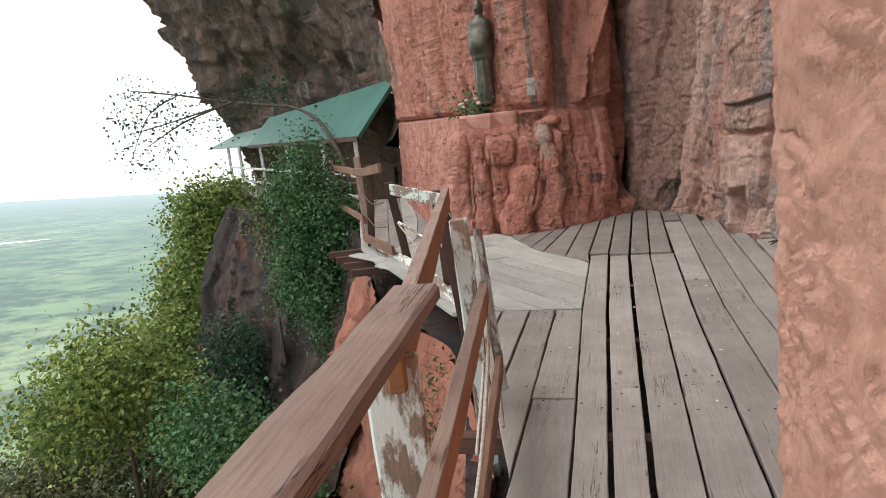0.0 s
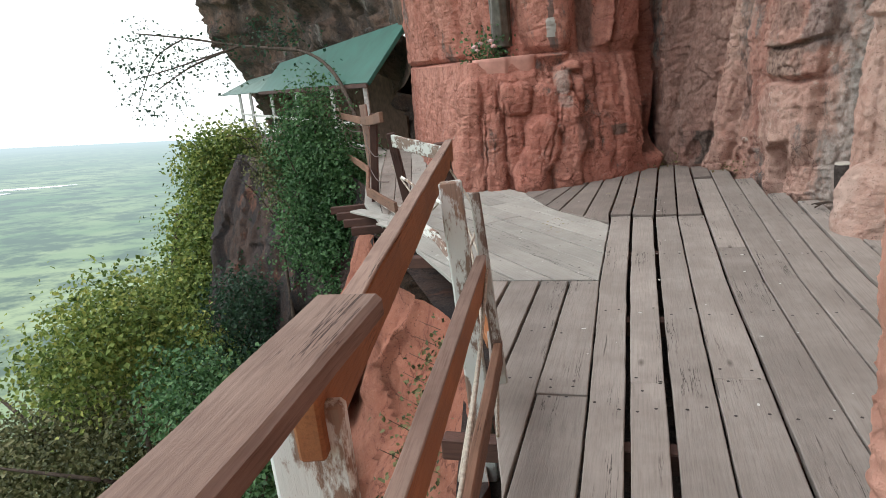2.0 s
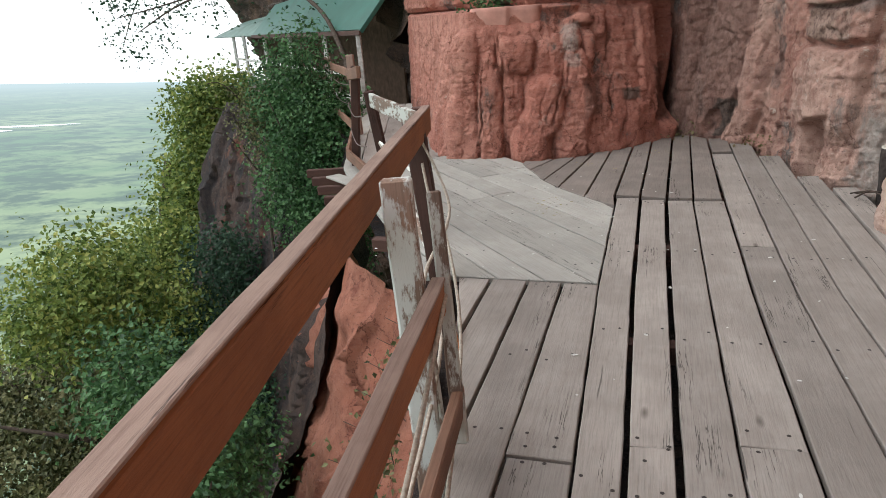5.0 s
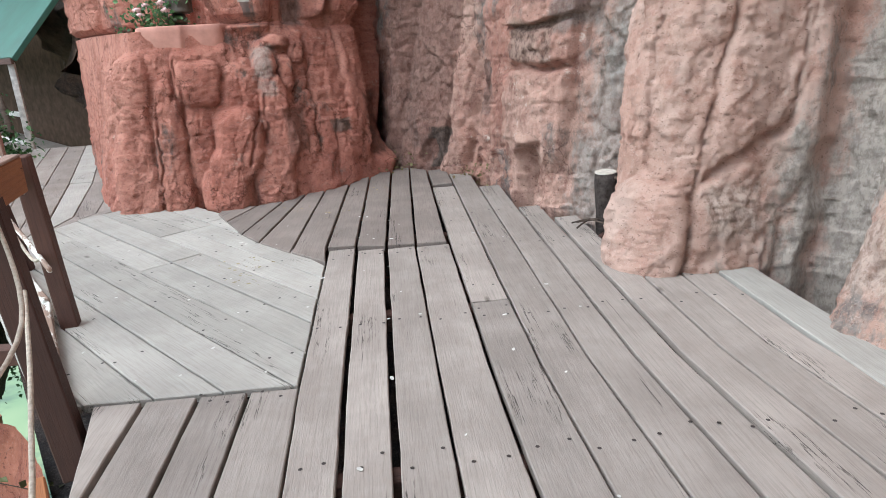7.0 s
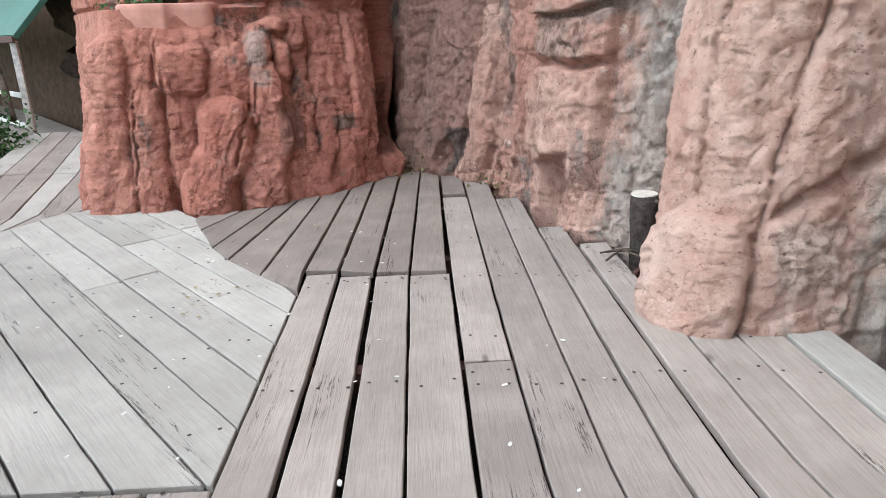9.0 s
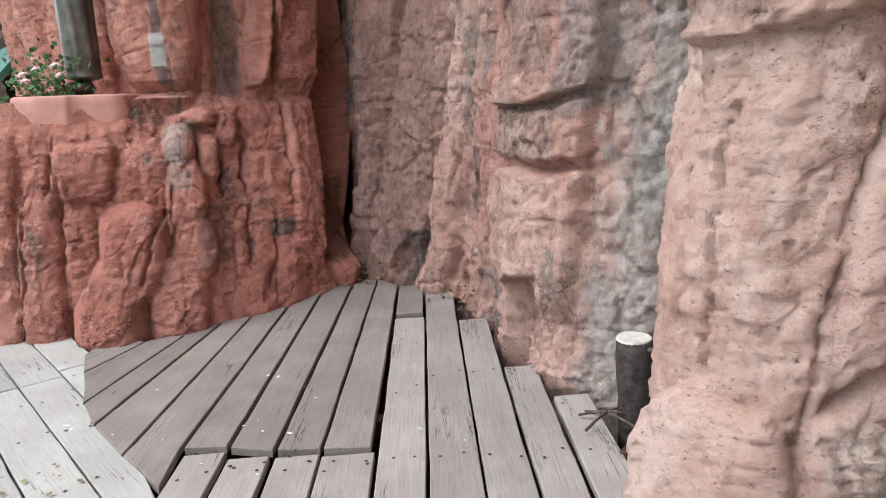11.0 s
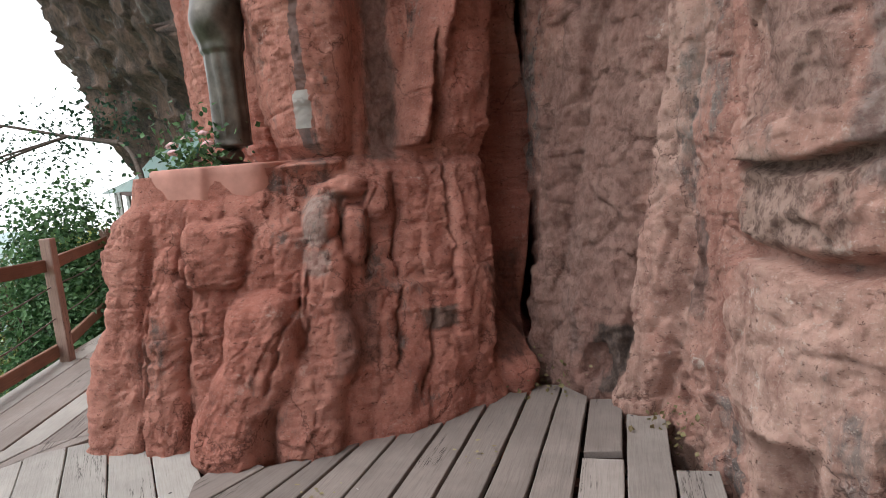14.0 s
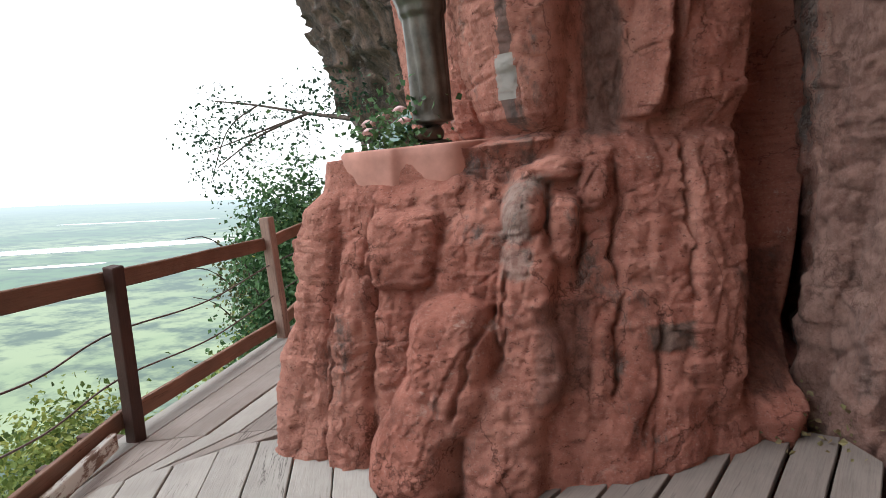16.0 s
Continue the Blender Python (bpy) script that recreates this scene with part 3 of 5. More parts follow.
# fingers, shoulder block, the two-part boulder, the head-like knob and what surrounds it, the plain panel and its feet
PILLAR_LUMPS = [(0.38, 0.4, 0.36, 0.95, 0.05, 5.0), (1.16, 0.35, 0.44, 0.75, 0.13, 4.0), (1.28, 0.95, 0.3, 0.4, 0.10, 4.0), (0.85, 1.0, 0.36, 0.38, 0.08, 4.0), (1.9, 0.6, 0.46, 1.1, 0.05, 5.0), (0.15, 0.1, 0.175, 0.62, 0.14, 3.0), (0.19, 0.62, 0.115, 0.4, 0.13, 2.6), (0.09, 0.5, 0.1, 0.42, 0.06, 2.4), (0.2, 1.08, 0.15, 0.26, 0.13, 2.4),
                (0.455, 0.3, 0.15, 0.72, 0.18, 3.2), (0.46, 0.9, 0.11, 0.22, 0.13, 2.6), (0.70, 0.55, 0.125, 0.46, 0.15, 3.0), (0.755, 1.06, 0.20, 0.205, 0.23, 3.4),
                (1.02, 0.53, 0.215, 0.33, 0.34, 3.2), (0.89, 0.10, 0.235, 0.24, 0.40, 3.0), (0.95, 0.3, 0.21, 0.18, 0.36, 2.6), (1.09, 0.95, 0.2, 0.26, 0.19, 2.6),
                (1.32, 1.2, 0.125, 0.17, 0.26, 2.2), (1.35, 0.83, 0.15, 0.34, 0.255, 2.8), (1.38, 0.5, 0.15, 0.24, 0.245, 2.8), (1.3, 0.2, 0.18, 0.36, 0.25, 2.8),
                (1.515, 1.11, 0.085, 0.165, 0.18, 2.8), (1.42, 1.375, 0.17, 0.055, 0.16, 3.2), (1.635, 1.30, 0.075, 0.12, 0.13, 2.6), (1.66, 1.0, 0.11, 0.5, 0.055, 3.0),
                (1.62, 0.3, 0.16, 0.42, 0.09, 2.8), (1.79, 0.14, 0.14, 0.3, 0.10, 2.4), (1.99, 0.2, 0.14, 0.34, 0.10, 2.4), (1.93, 0.95, 0.17, 0.62, 0.08, 4.0), (2.16, 0.9, 0.125, 0.75, 0.12, 4.0)]
COLUMN_LUMPS = [(1.27, 3.3, 0.29, 1.9, 0.30, 3.4), (0.99, 3.6, 0.07, 2.2, 0.10, 3.0), (2.2, 3.4, 0.2, 2.2, 0.22, 4.0), (0.62, 3.6, 0.24, 2.2, 0.16, 2.6), (0.25, 3.6, 0.2, 2.2, 0.16, 2.6), (-0.1, 3.4, 0.24, 3.2, 0.2, 2.6),
                (-0.45, 3.0, 0.2, 3.6, 0.24, 2.6), (-0.8, 3.0, 0.22, 3.6, 0.2, 2.6), (-0.55, 0.8, 0.2, 1.8, 0.24, 2.8), (-0.85, 0.8, 0.2, 1.8, 0.2, 2.8)]
CRACKS = [(0.325, 0.36, -0.2, 1.0), (0.60, 0.585, 0.3, 1.3), (0.50, 0.54, 0.9, 1.25), (1.10, 1.22, 0.3, 0.82), (1.25, 1.26, 0.45, 1.0), (1.43, 1.44, 1.0, 1.34), (1.74, 1.78, 0.3, 0.8), (1.86, 1.95, 0.15, 0.66), (1.75, 1.72, 0.8, 1.45), (2.07, 2.02, 0.7, 1.5), (1.56, 1.6, 0.8, 1.25)]


def cracks(table, a, z, width, depth):
    """Thin wandering upright splits: place at the foot and at the head, and the heights between which each one runs."""
    out = np.zeros_like(a)
    for a0, a1, z0, z1 in table:
        f = np.clip((z - z0) / (z1 - z0), 0, 1)
        mid = a0 + (a1 - a0) * f + 0.022 * vnoise(z * 5, a * 0 + a0 * 20, z * 0, 3) + 0.014 * vnoise(z * 26, a * 0 + a0 * 9, z * 0, 6)
        out = np.maximum(out, depth * np.exp(-((a - mid) / width) ** 2) * np.clip((z - z0) / 0.05, 0, 1) * np.clip((z1 - z) / 0.1, 0, 1))
    return out


def wedge(x, z):
    """A sharp upright rib that widens downwards to a broken foot."""
    mid = 1.87 + 0.16 * np.clip((z - 1.6) / 0.9, 0, 3)
    half = 0.13 - 0.055 * np.clip((z - 1.6) / 0.9, 0, 1.4)
    return 0.24 * np.clip(1 - np.abs(x - mid) / half, 0, 1) ** 0.8 * np.clip((z - 1.57) / 0.02, 0, 1)


def facets(s, z, x, y, seed):
    """Broken faces at three sizes, each a flat step with a fine joint round it."""
    ws = s + 0.035 * fbm(x * 6, y * 6, z * 6, 3, seed)
    wz = z + 0.035 * fbm(x * 6 + 5, y * 6, z * 6, 3, seed + 1)
    out = 0
    for k, (fs, fz, step, joint) in enumerate(((3.3, 2.6, 0.030, 0.010), (8.0, 6.0, 0.018, 0.006), (19.0, 15.0, 0.008, 0.003))):
        _, gap, own = cells(ws * fs, wz * fz, seed + 3 * k)
        out = out + (own - 0.5) * step - joint * np.exp(-(gap / 0.05) ** 2)
    return out


def pillar_shape(s, z, x, y):
    low = np.clip((1.5 - z) / 0.06, 0, 1)
    front = np.clip((x + 0.35) / 0.2, 0, 1) * (y < 9.95)
    wx = x + 0.016 * fbm(x * 4, y * 4, z * 4, 3, 2)
    wz = z + 0.03 * fbm(x * 4 + 9, y * 4, z * 3, 3, 4)
    high = np.clip((z - 1.45) / 0.2, 0, 1)
    d = lumps(PILLAR_LUMPS, wx, wz) * low * front
    d += (lumps(COLUMN_LUMPS, wx, wz) + wedge(wx, z) * front) * high
    d -= 0.10 * high * np.clip((wx - 1.55) / 0.04, 0, 1) * np.clip((1.82 - wx) / 0.05, 0, 1)
    d -= cracks(CRACKS, x, z, 0.010, 0.06) * front
    # the recess beyond the ridge
    d -= 0.34 * np.clip((wx - 2.27) / 0.035, 0, 1) * np.clip((z - 0.15) / 0.3, 0, 1) * np.clip((2.8 - x) / 0.1, 0, 1)
    d += lumps([(2.42, 0.45, 0.1, 0.5, 0.16, 2.6), (2.5, 1.5, 0.06, 1.2, 0.1, 3.0), (2.36, 2.6, 0.05, 1.6, 0.1, 3.0)], wx, wz)
    # block joints: level breaks across the bosses
    _, gap, own = cells(s * 3.1 + 0.4 * wx, wz * 1.6, 11)
    d += (own - 0.5) * 0.02 - 0.012 * np.exp(-(gap / 0.03) ** 2)
    d += 0.75 * facets(s, z, x, y, 131)
    # layered sandstone: little undercut ledges, stronger here and there
    bed = wz * 6.5 + 0.8 * fbm(x * 1.2, y * 1.2, z * 0.8, 3, 66)
    saw = bed - np.floor(bed)
    d += 0.02 * (saw - 0.5) * np.clip(0.4 + 1.3 * fbm(x * 1.6, y * 1.6, z * 1.6, 3, 67), 0, 1.3)
    bed2 = wz * 23 + 1.5 * fbm(x * 2, y * 2, z * 2, 3, 68)
    d += 0.007 * (bed2 - np.floor(bed2) - 0.5)
    face = s * 4.2 + 1.2 * fbm(x * 1.5, y * 1.5, z * 0.7, 3, 69)
    d += (0.016 + 0.02 * high) * (np.abs(face - np.floor(face) - 0.5) - 0.25)
    d += 0.012 * fbm(x * 4, y * 4, z * 3, 4, 3) + 0.011 * fbm(x * 17, y * 17, z * 17, 3, 40)
    shelf = (np.abs(z - 1.535) < 0.04) * (x < 1.0)
    cap = np.clip((z - 1.3) / 0.08, 0, 1) * np.clip((0.98 - x) / 0.05, 0, 1) * (z < 1.54)
    return d * (1 - 0.85 * np.maximum(shelf, cap))


PILLAR_BASE = [(-1.6, 17.5), (-1.25, 14.3), (-0.85, 12.0), (-0.5, 10.3), (-0.28, 9.1), (-0.08, 8.62), (0.12, 8.55), (0.4, 8.53), (0.7, 8.5), (1.0, 8.46), (1.3, 8.42), (1.72, 8.5), (2.05, 8.72), (2.3, 8.95), (2.5, 9.15), (2.6, 9.35), (2.62, 10.6)]
PILLAR_SHELF = [(-1.5, 17.5), (-1.2, 14.3), (-0.75, 12.0), (-0.35, 10.4), (0.0, 9.4), (0.17, 9.0), (0.3, 8.92), (0.5, 8.9), (0.75, 8.9), (1.05, 8.98), (1.3, 9.1), (1.72, 9.22), (2.05, 9.38), (2.3, 9.55), (2.5, 9.75), (2.62, 9.85), (2.66, 11.2)]
PILLAR_WALL = [(-1.5, 17.5), (-1.2, 14.6), (-0.6, 12.6), (-0.1, 11.4), (0.35, 10.7), (0.55, 10.35), (0.72, 10.15), (0.87, 9.98), (1.02, 9.78), (1.15, 9.5), (1.35, 9.28), (1.72, 9.26), (2.05, 9.41), (2.3, 9.58), (2.5, 9.8), (2.63, 9.9), (2.66, 11.4)]
PILLAR_HIGH = [(x - 0.25, y + 0.25) for x, y in PILLAR_WALL]
# unseen top, leaned out to take light off the rock below
PILLAR_SHADE_TOP = [(x - 1.0, y + 0.1) for x, y in PILLAR_WALL]
pillar = rock_sheet("cliff_wall_shrine", [PILLAR_BASE, PILLAR_BASE, PILLAR_SHELF, PILLAR_WALL, PILLAR_HIGH, PILLAR_SHADE_TOP], [-2.5, 0.0, 1.52, 1.56, 4.2, 9.0],
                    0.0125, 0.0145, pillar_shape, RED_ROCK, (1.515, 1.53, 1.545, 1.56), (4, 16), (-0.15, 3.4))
tagged(pillar, "red sandstone cliff with rounded bosses and a shelf", "cliff", kind="structure")


WALL_BASE = [(2.67, 10.7), (2.63, 9.35), (2.78, 9.02), (3.05, 8.72), (3.28, 8.4), (3.33, 7.9), (3.2, 7.2), (3.3, 6.8), (3.5, 6.5), (3.75, 6.3), (3.85, 6.05)]
WALL_HIGH = [(2.72, 11.6), (2.70, 10.0), (3.0, 9.5), (3.3, 9.05), (3.56, 8.6), (3.6, 8.0), (3.52, 7.35), (3.7, 6.9), (3.9, 6.6), (4.1, 6.4), (4.2, 6.1)]
# out of view: this added overhang shades the recess wall
WALL_SHADE_TOP = [(x - 2.2, y - 0.9) for x, y in WALL_HIGH]


def wall_shape(s, z, x, y):
    wy = y + 0.03 * fbm(x * 2.5, y * 2.5, z * 2.5, 4, 8)
    wz = z + 0.045 * fbm(x * 2.2, y * 2.2 + 7, z * 2.2, 4, 9)
    step = lambda v, w: np.clip(v / w, 0, 1)
    left = 7.78 - 0.3 * np.clip(wz - 1.41, 0, 1.2)
    across = step(wy - 6.72, 0.05) * step(left - wy, 0.05)
    # overhanging upper block, the hollow band under it and the pale squared block below
    d = across * 0.12 * step(wz - 1.40 + 0.06 * (wy - 7.2), 0.015)
    d += across * 0.075 * step(wz - 1.06, 0.05) * step(1.385 - wz, 0.03)
    d += across * 0.09 * step(wz - 0.3, 0.2) * step(1.02 + 0.05 * (7.3 - wy) - wz, 0.025)
    d -= 0.06 * np.exp(-((wz - 1.05) / 0.018) ** 2) * np.exp(-((wy - 7.0) / 0.25) ** 2)
    hole = step(wy - 6.92, 0.05) * step(7.40 - wy, 0.02) * step(0.40 + 0.42 * (7.3 - wy) - wz, 0.02)
    d -= 0.2 * hole * np.clip((wy - 6.8) / 0.5, 0, 1)
    # flat grey panel beside the log
    d *= 1 - 0.8 * step(6.74 - wy, 0.05)
    # upright ribs of the recess
    rib = step(wy - 7.75, 0.1)
    for c, w, depth in ((7.98, 0.12, 0.10), (8.3, 0.16, 0.06), (8.62, 0.12, 0.12), (8.95, 0.2, 0.05), (9.3, 0.1, 0.1)):
        lean = c - 0.05 * (z - 1)
        d += depth * np.clip(1 - np.abs((wy - lean) / w) ** 2.6, 0, 1) ** 0.5 * (0.75 + 0.25 * np.sin(z * 2 + c * 9))
    d -= 0.07 * lumps([(8.35, 0.78, 0.06, 0.14, 1.0, 2.2), (8.75, 0.4, 0.05, 0.2, 1.0, 2.2), (8.0, 0.15, 0.05, 0.15, 1.0, 2.2), (8.9, 0.2, 0.07, 0.12, 1.0, 2.2)], wy, wz)
    _, gap, own = cells(s * 3.2, wz * 0.8, 52)
    d += rib * ((own - 0.5) * 0.05 - 0.022 * np.exp(-(gap / 0.04) ** 2))
    d += 1.2 * facets(s, z, x, y, 156)
    bed = wz * 4.1 + 1.4 * fbm(x * 1.1, y * 1.1, z * 0.9, 3, 71)
    d += 0.025 * (bed - np.floor(bed) - 0.5) * np.clip(0.3 + 1.5 * fbm(x * 1.3, y * 1.3, z * 1.3, 3, 72), 0, 1.3)
    d += 0.014 * fbm(x * 2.4, y * 2.4, z * 2.0, 5, 13) + 0.017 * fbm(x * 14, y * 14, z * 14, 4, 43)
    return d


wall = rock_sheet("cliff_wall_recess", [WALL_BASE, WALL_BASE, WALL_HIGH, WALL_SHADE_TOP], [-1.5, 0.0, 3.2, 9.0], 0.015, 0.017, wall_shape, PINK_ROCK, (), (1, 10), (-0.1, 3.2))
tagged(wall, "weathered pink and grey sandstone cliff wall", "cliff", kind="structure")

# black sheet added behind the slot: shade as colour, and no sky through
slot = mesh_from("crevice_dark_sheet", [(2.2, 11.0, -1), (3.1, 10.6, -1), (3.1, 10.6, 9), (2.2, 11.0, 9)], [(0, 1, 2, 3)], BLACK_ROCK, False)
tagged(slot, "added black sheet for the dark of the cliff crevice", "cliff", kind="structure")

COLUMN_BASE = [(4.1, 6.3), (3.75, 6.15), (3.4, 5.95), (3.2, 5.72), (3.17, 5.48), (3.3, 5.27), (3.55, 5.2), (3.8, 5.15), (3.98, 4.95), (4.0, 4.7), (3.75, 4.5), (3.52, 4.35), (3.5, 3.9), (3.35, 3.2), (2.8, 2.6), (2.1, 2.1), (1.5, 1.8)]
COLUMN_MID = [(4.2, 6.45), (3.8, 6.3), (3.52, 6.1), (3.42, 5.85), (3.45, 5.6), (3.6, 5.4), (3.8, 5.32), (4.05, 5.3), (4.25, 5.1), (4.3, 4.8), (4.25, 4.5), (4.2, 4.2), (4.1, 3.8), (3.8, 3.1), (3.0, 2.5), (2.2, 2.05), (1.5, 1.8)]
COLUMN_TOP = [(x - 0.2, y - 0.1) for x, y in COLUMN_MID]
for k in (14, 15, 16):
    COLUMN_TOP[k] = COLUMN_MID[k]


def column_shape(s, z, x, y):
    ws = s + 0.02 * fbm(x * 4, y * 4, z * 4, 3, 18)
    wz = z + 0.03 * fbm(x * 3, y * 3, z * 3, 3, 19)
    step = lambda v, w: np.clip(v / w, 0, 1)
    # two bosses at the foot, a shoulder ledge, and a scooped flank
    d = lumps([(1.42, 0.17, 0.24, 0.33, 0.13, 3.2), (1.92, 0.14, 0.26, 0.40, 0.07, 3.0), (2.02, 0.95, 0.30, 0.62, 0.07, 3.0)], ws, wz)
    d += 0.08 * step(wz - 1.58 - 0.12 * (ws - 1.2), 0.02) * step(ws - 1.18, 0.03)
    d -= 0.05 * step(1.2 - ws, 0.04) * step(wz - 1.2, 0.3)
    d -= 0.08 * np.exp(-((wz - 0.62 - 0.7 * (ws - 1.9)) / 0.05) ** 2) * step(ws - 1.72, 0.06) * step(2.2 - ws, 0.06)
    d -= 0.16 * step(ws - 2.3, 0.05) * step(2.75 - ws, 0.1)
    d -= cracks([(1.64, 1.66, -0.1, 0.5), (1.66, 1.70, 0.45, 1.0), (1.67, 1.84, 1.0, 1.9), (1.34, 1.30, 0.5, 1.5), (1.22, 1.2, 0.6, 1.0), (2.14, 2.2, 0.8, 1.6)], ws, wz, 0.008, 0.035)
    d += 0.9 * facets(s, z, x, y, 161)
    bed = wz * 5.3 + 1.6 * fbm(x * 1.1, y * 1.1, z * 0.9, 3, 73)
    d += 0.014 * (bed - np.floor(bed) - 0.5) * np.clip(0.2 + 1.5 * fbm(x * 1.4, y * 1.4, z * 1.4, 3, 74), 0, 1.2)
    bed2 = wz * 19 + 1.7 * fbm(x * 2, y * 2, z * 2, 3, 78)
    d += 0.006 * (bed2 - np.floor(bed2) - 0.5)
    d += 0.016 * fbm(x * 2.5, y * 2.5, z * 2.2, 5, 23) + 0.012 * fbm(x * 15, y * 15, z * 15, 4, 45)
    return d


column = rock_sheet("cliff_wall_column", [COLUMN_BASE, COLUMN_BASE, COLUMN_MID, COLUMN_TOP], [-1.5, 0.0, 1.7, 9.0], 0.015, 0.018, column_shape, SALMON_ROCK, (), (1, 12), (-0.1, 2.6))
tagged(column, "pale salmon sandstone column bulging from the cliff", "cliff", kind="structure")

BOULDER_BASE = [(1.95, 2.15), (1.55, 1.9), (1.29, 1.62), (1.2, 1.35), (1.17, 1.0), (1.18, 0.4), (1.25, -0.6), (1.35, -2.0), (1.2, -4.0), (0.2, -5.0)]


def boulder_shape(s, z, x, y):
    bed = z * 9 - y * 4 + 1.5 * fbm(x * 2.2, y * 2.2, z * 2.2, 3, 75)
    flake = z * 24 - y * 13 + 2.2 * fbm(x * 3, y * 3, z * 3, 3, 77)
    chip = 0.008 * (flake - np.floor(flake) - 0.5) * np.clip(0.3 + 1.5 * fbm(x * 2, y * 2, z * 2, 3, 80), 0, 1.2) + 0.022 * (bed - np.floor(bed) - 0.5) * np.clip(0.2 + 1.6 * fbm(x * 3, y * 3, z * 3, 3, 76), 0, 1.2)
    return chip + 0.03 * fbm(x * 2.2, y * 2.2, z * 1.6, 4, 33) + 0.008 * vnoise(y * 5, x * 5, z * 15 + y * 8, 35) + 0.006 * fbm(x * 22, y * 22, z * 22, 3, 48)


boulder = rock_sheet("cliff_wall_near", [BOULDER_BASE, BOULDER_BASE, [(x + 0.02, y) for x, y in BOULDER_BASE], [(x - 0.3, y) for x, y in BOULDER_BASE]], [-1.0, 0.0, 2.4, 9.0], 0.016, 0.018, boulder_shape,
                     rock_material("smooth_red_sandstone", (0.58, 0.30, 0.225), (0.64, 0.355, 0.275), (0.46, 0.22, 0.16), (0.4, 0.3, 0.25), -0.6, 0.3, 0.1, 0.3, 0.0, 0.15))
tagged(boulder, "smooth salmon-red sandstone flank of the cliff", "cliff", kind="structure")

# the dark overhang far beyond the shelter
OVER_BASE = [(-1.2, 14.5), (-1.9, 17.5), (-4.0, 22.0), (-7.0, 26.5), (-9.4, 29.0), (-9.6, 36)]
OVER_MID = [(-1.2, 14.3), (-2.0, 17.0), (-4.2, 21.5), (-7.6, 26.0), (-10.3, 28.2), (-10.6, 36)]
OVER_HIGH = [(-1.6, 13.9), (-2.7, 16.3), (-5.6, 20.8), (-9.4, 26.0), (-12.6, 30.5), (-13.0, 37)]
OVER_TOP = [(-3.0, 12.8), (-4.6, 15.2), (-8.0, 19.8), (-12.0, 25), (-16.0, 31), (-16.5, 38)]


def over_shape(s, z, x, y):
    warp = 0.3 * fbm(x * 0.6, y * 0.6, z * 0.6, 2, 81)
    _, gap, own = cells(s * 0.5 + warp, z * 0.9 + warp, 84)
    return (own - 0.5) * 0.5 - 0.15 * np.exp(-(gap / 0.07) ** 2) + 0.3 * fbm(x * 0.9, y * 0.9, z * 1.1, 6, 86)


over = rock_sheet("cliff_overhang", [OVER_BASE, OVER_BASE, OVER_MID, OVER_HIGH, OVER_TOP], [-8.0, 0.0, 2.8, 6.3, 12.0], 0.12, 0.12, over_shape, DARK_ROCK)
tagged(over, "dark rock overhang streaked with red and grey", "cliff", kind="structure")


# ---- rock under the terrace and the slope below ----
FOOT_TOP = [(0.25, -5.0), (0.30, -1.0), (0.33, 1.5), (0.35, 3.2), (0.22, 4.4), (-0.05, 5.3), (-0.75, 6.3), (-1.0, 7.6), (-1.35, 9.2), (-1.75, 11.0), (-2.6, 13.0), (-4.5, 15.5), (-7.0, 19.0)]
FOOT_MID = [(-0.55, -5.0), (-0.5, -1.0), (-0.42, 1.5), (-0.3, 3.2), (-0.45, 4.6), (-0.9, 5.7), (-1.5, 6.6), (-1.7, 7.8), (-2.0, 9.2), (-2.3, 11.0), (-3.2, 13.0), (-5.2, 15.5), (-8.0, 19.0)]
FOOT_LOW = [(x - 3.0, y - 0.4) for x, y in FOOT_MID]


def foot_shape(s, z, x, y):
    warp = 0.3 * fbm(x * 0.7, y * 0.7, z * 0.5, 2, 91)
    _, gap, own = cells(s * 0.8 + warp, z * 0.45 + warp, 94)
    return ((own - 0.5) * 0.3 - 0.1 * np.exp(-(gap / 0.06) ** 2) + 0.14 * fbm(x * 1.5, y * 1.5, z * 1.3, 5, 96)) * np.clip((-0.15 - z) / 0.5, 0.1, 1)


foot = rock_sheet("cliff_below_terrace", [q[:9] for q in (FOOT_LOW, FOOT_MID, FOOT_TOP, FOOT_TOP)], [-14.0, -2.2, -0.35, -0.3], 0.05, 0.06, foot_shape,
                  rock_material("orange_red_rock", (0.37, 0.14, 0.09), (0.43, 0.19, 0.13), (0.2, 0.07, 0.05), (0.06, 0.05, 0.05), 0.12, 0.3, 0.4))
tagged(foot, "orange-red rock face under the terrace edge", "cliff", kind="structure")
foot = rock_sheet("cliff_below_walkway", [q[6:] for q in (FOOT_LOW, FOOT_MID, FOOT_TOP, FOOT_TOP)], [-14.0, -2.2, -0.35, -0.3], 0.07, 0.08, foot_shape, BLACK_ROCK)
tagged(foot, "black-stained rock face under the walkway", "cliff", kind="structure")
# flat black sheet added below the boards so that their gaps look dark
under = mesh_from("dark_sheet_under_terrace", [(0.28, -5, -0.4), (4.5, -5, -0.4), (4.5, 11, -0.4), (-1.0, 11, -0.4), (-0.8, 7.5, -0.4), (0.2, 4.6, -0.4)], [(0, 1, 2, 3, 4, 5)], BLACK_ROCK, False)
tagged(under, "added black sheet closing off the view below the boards", "ground", kind="structure")

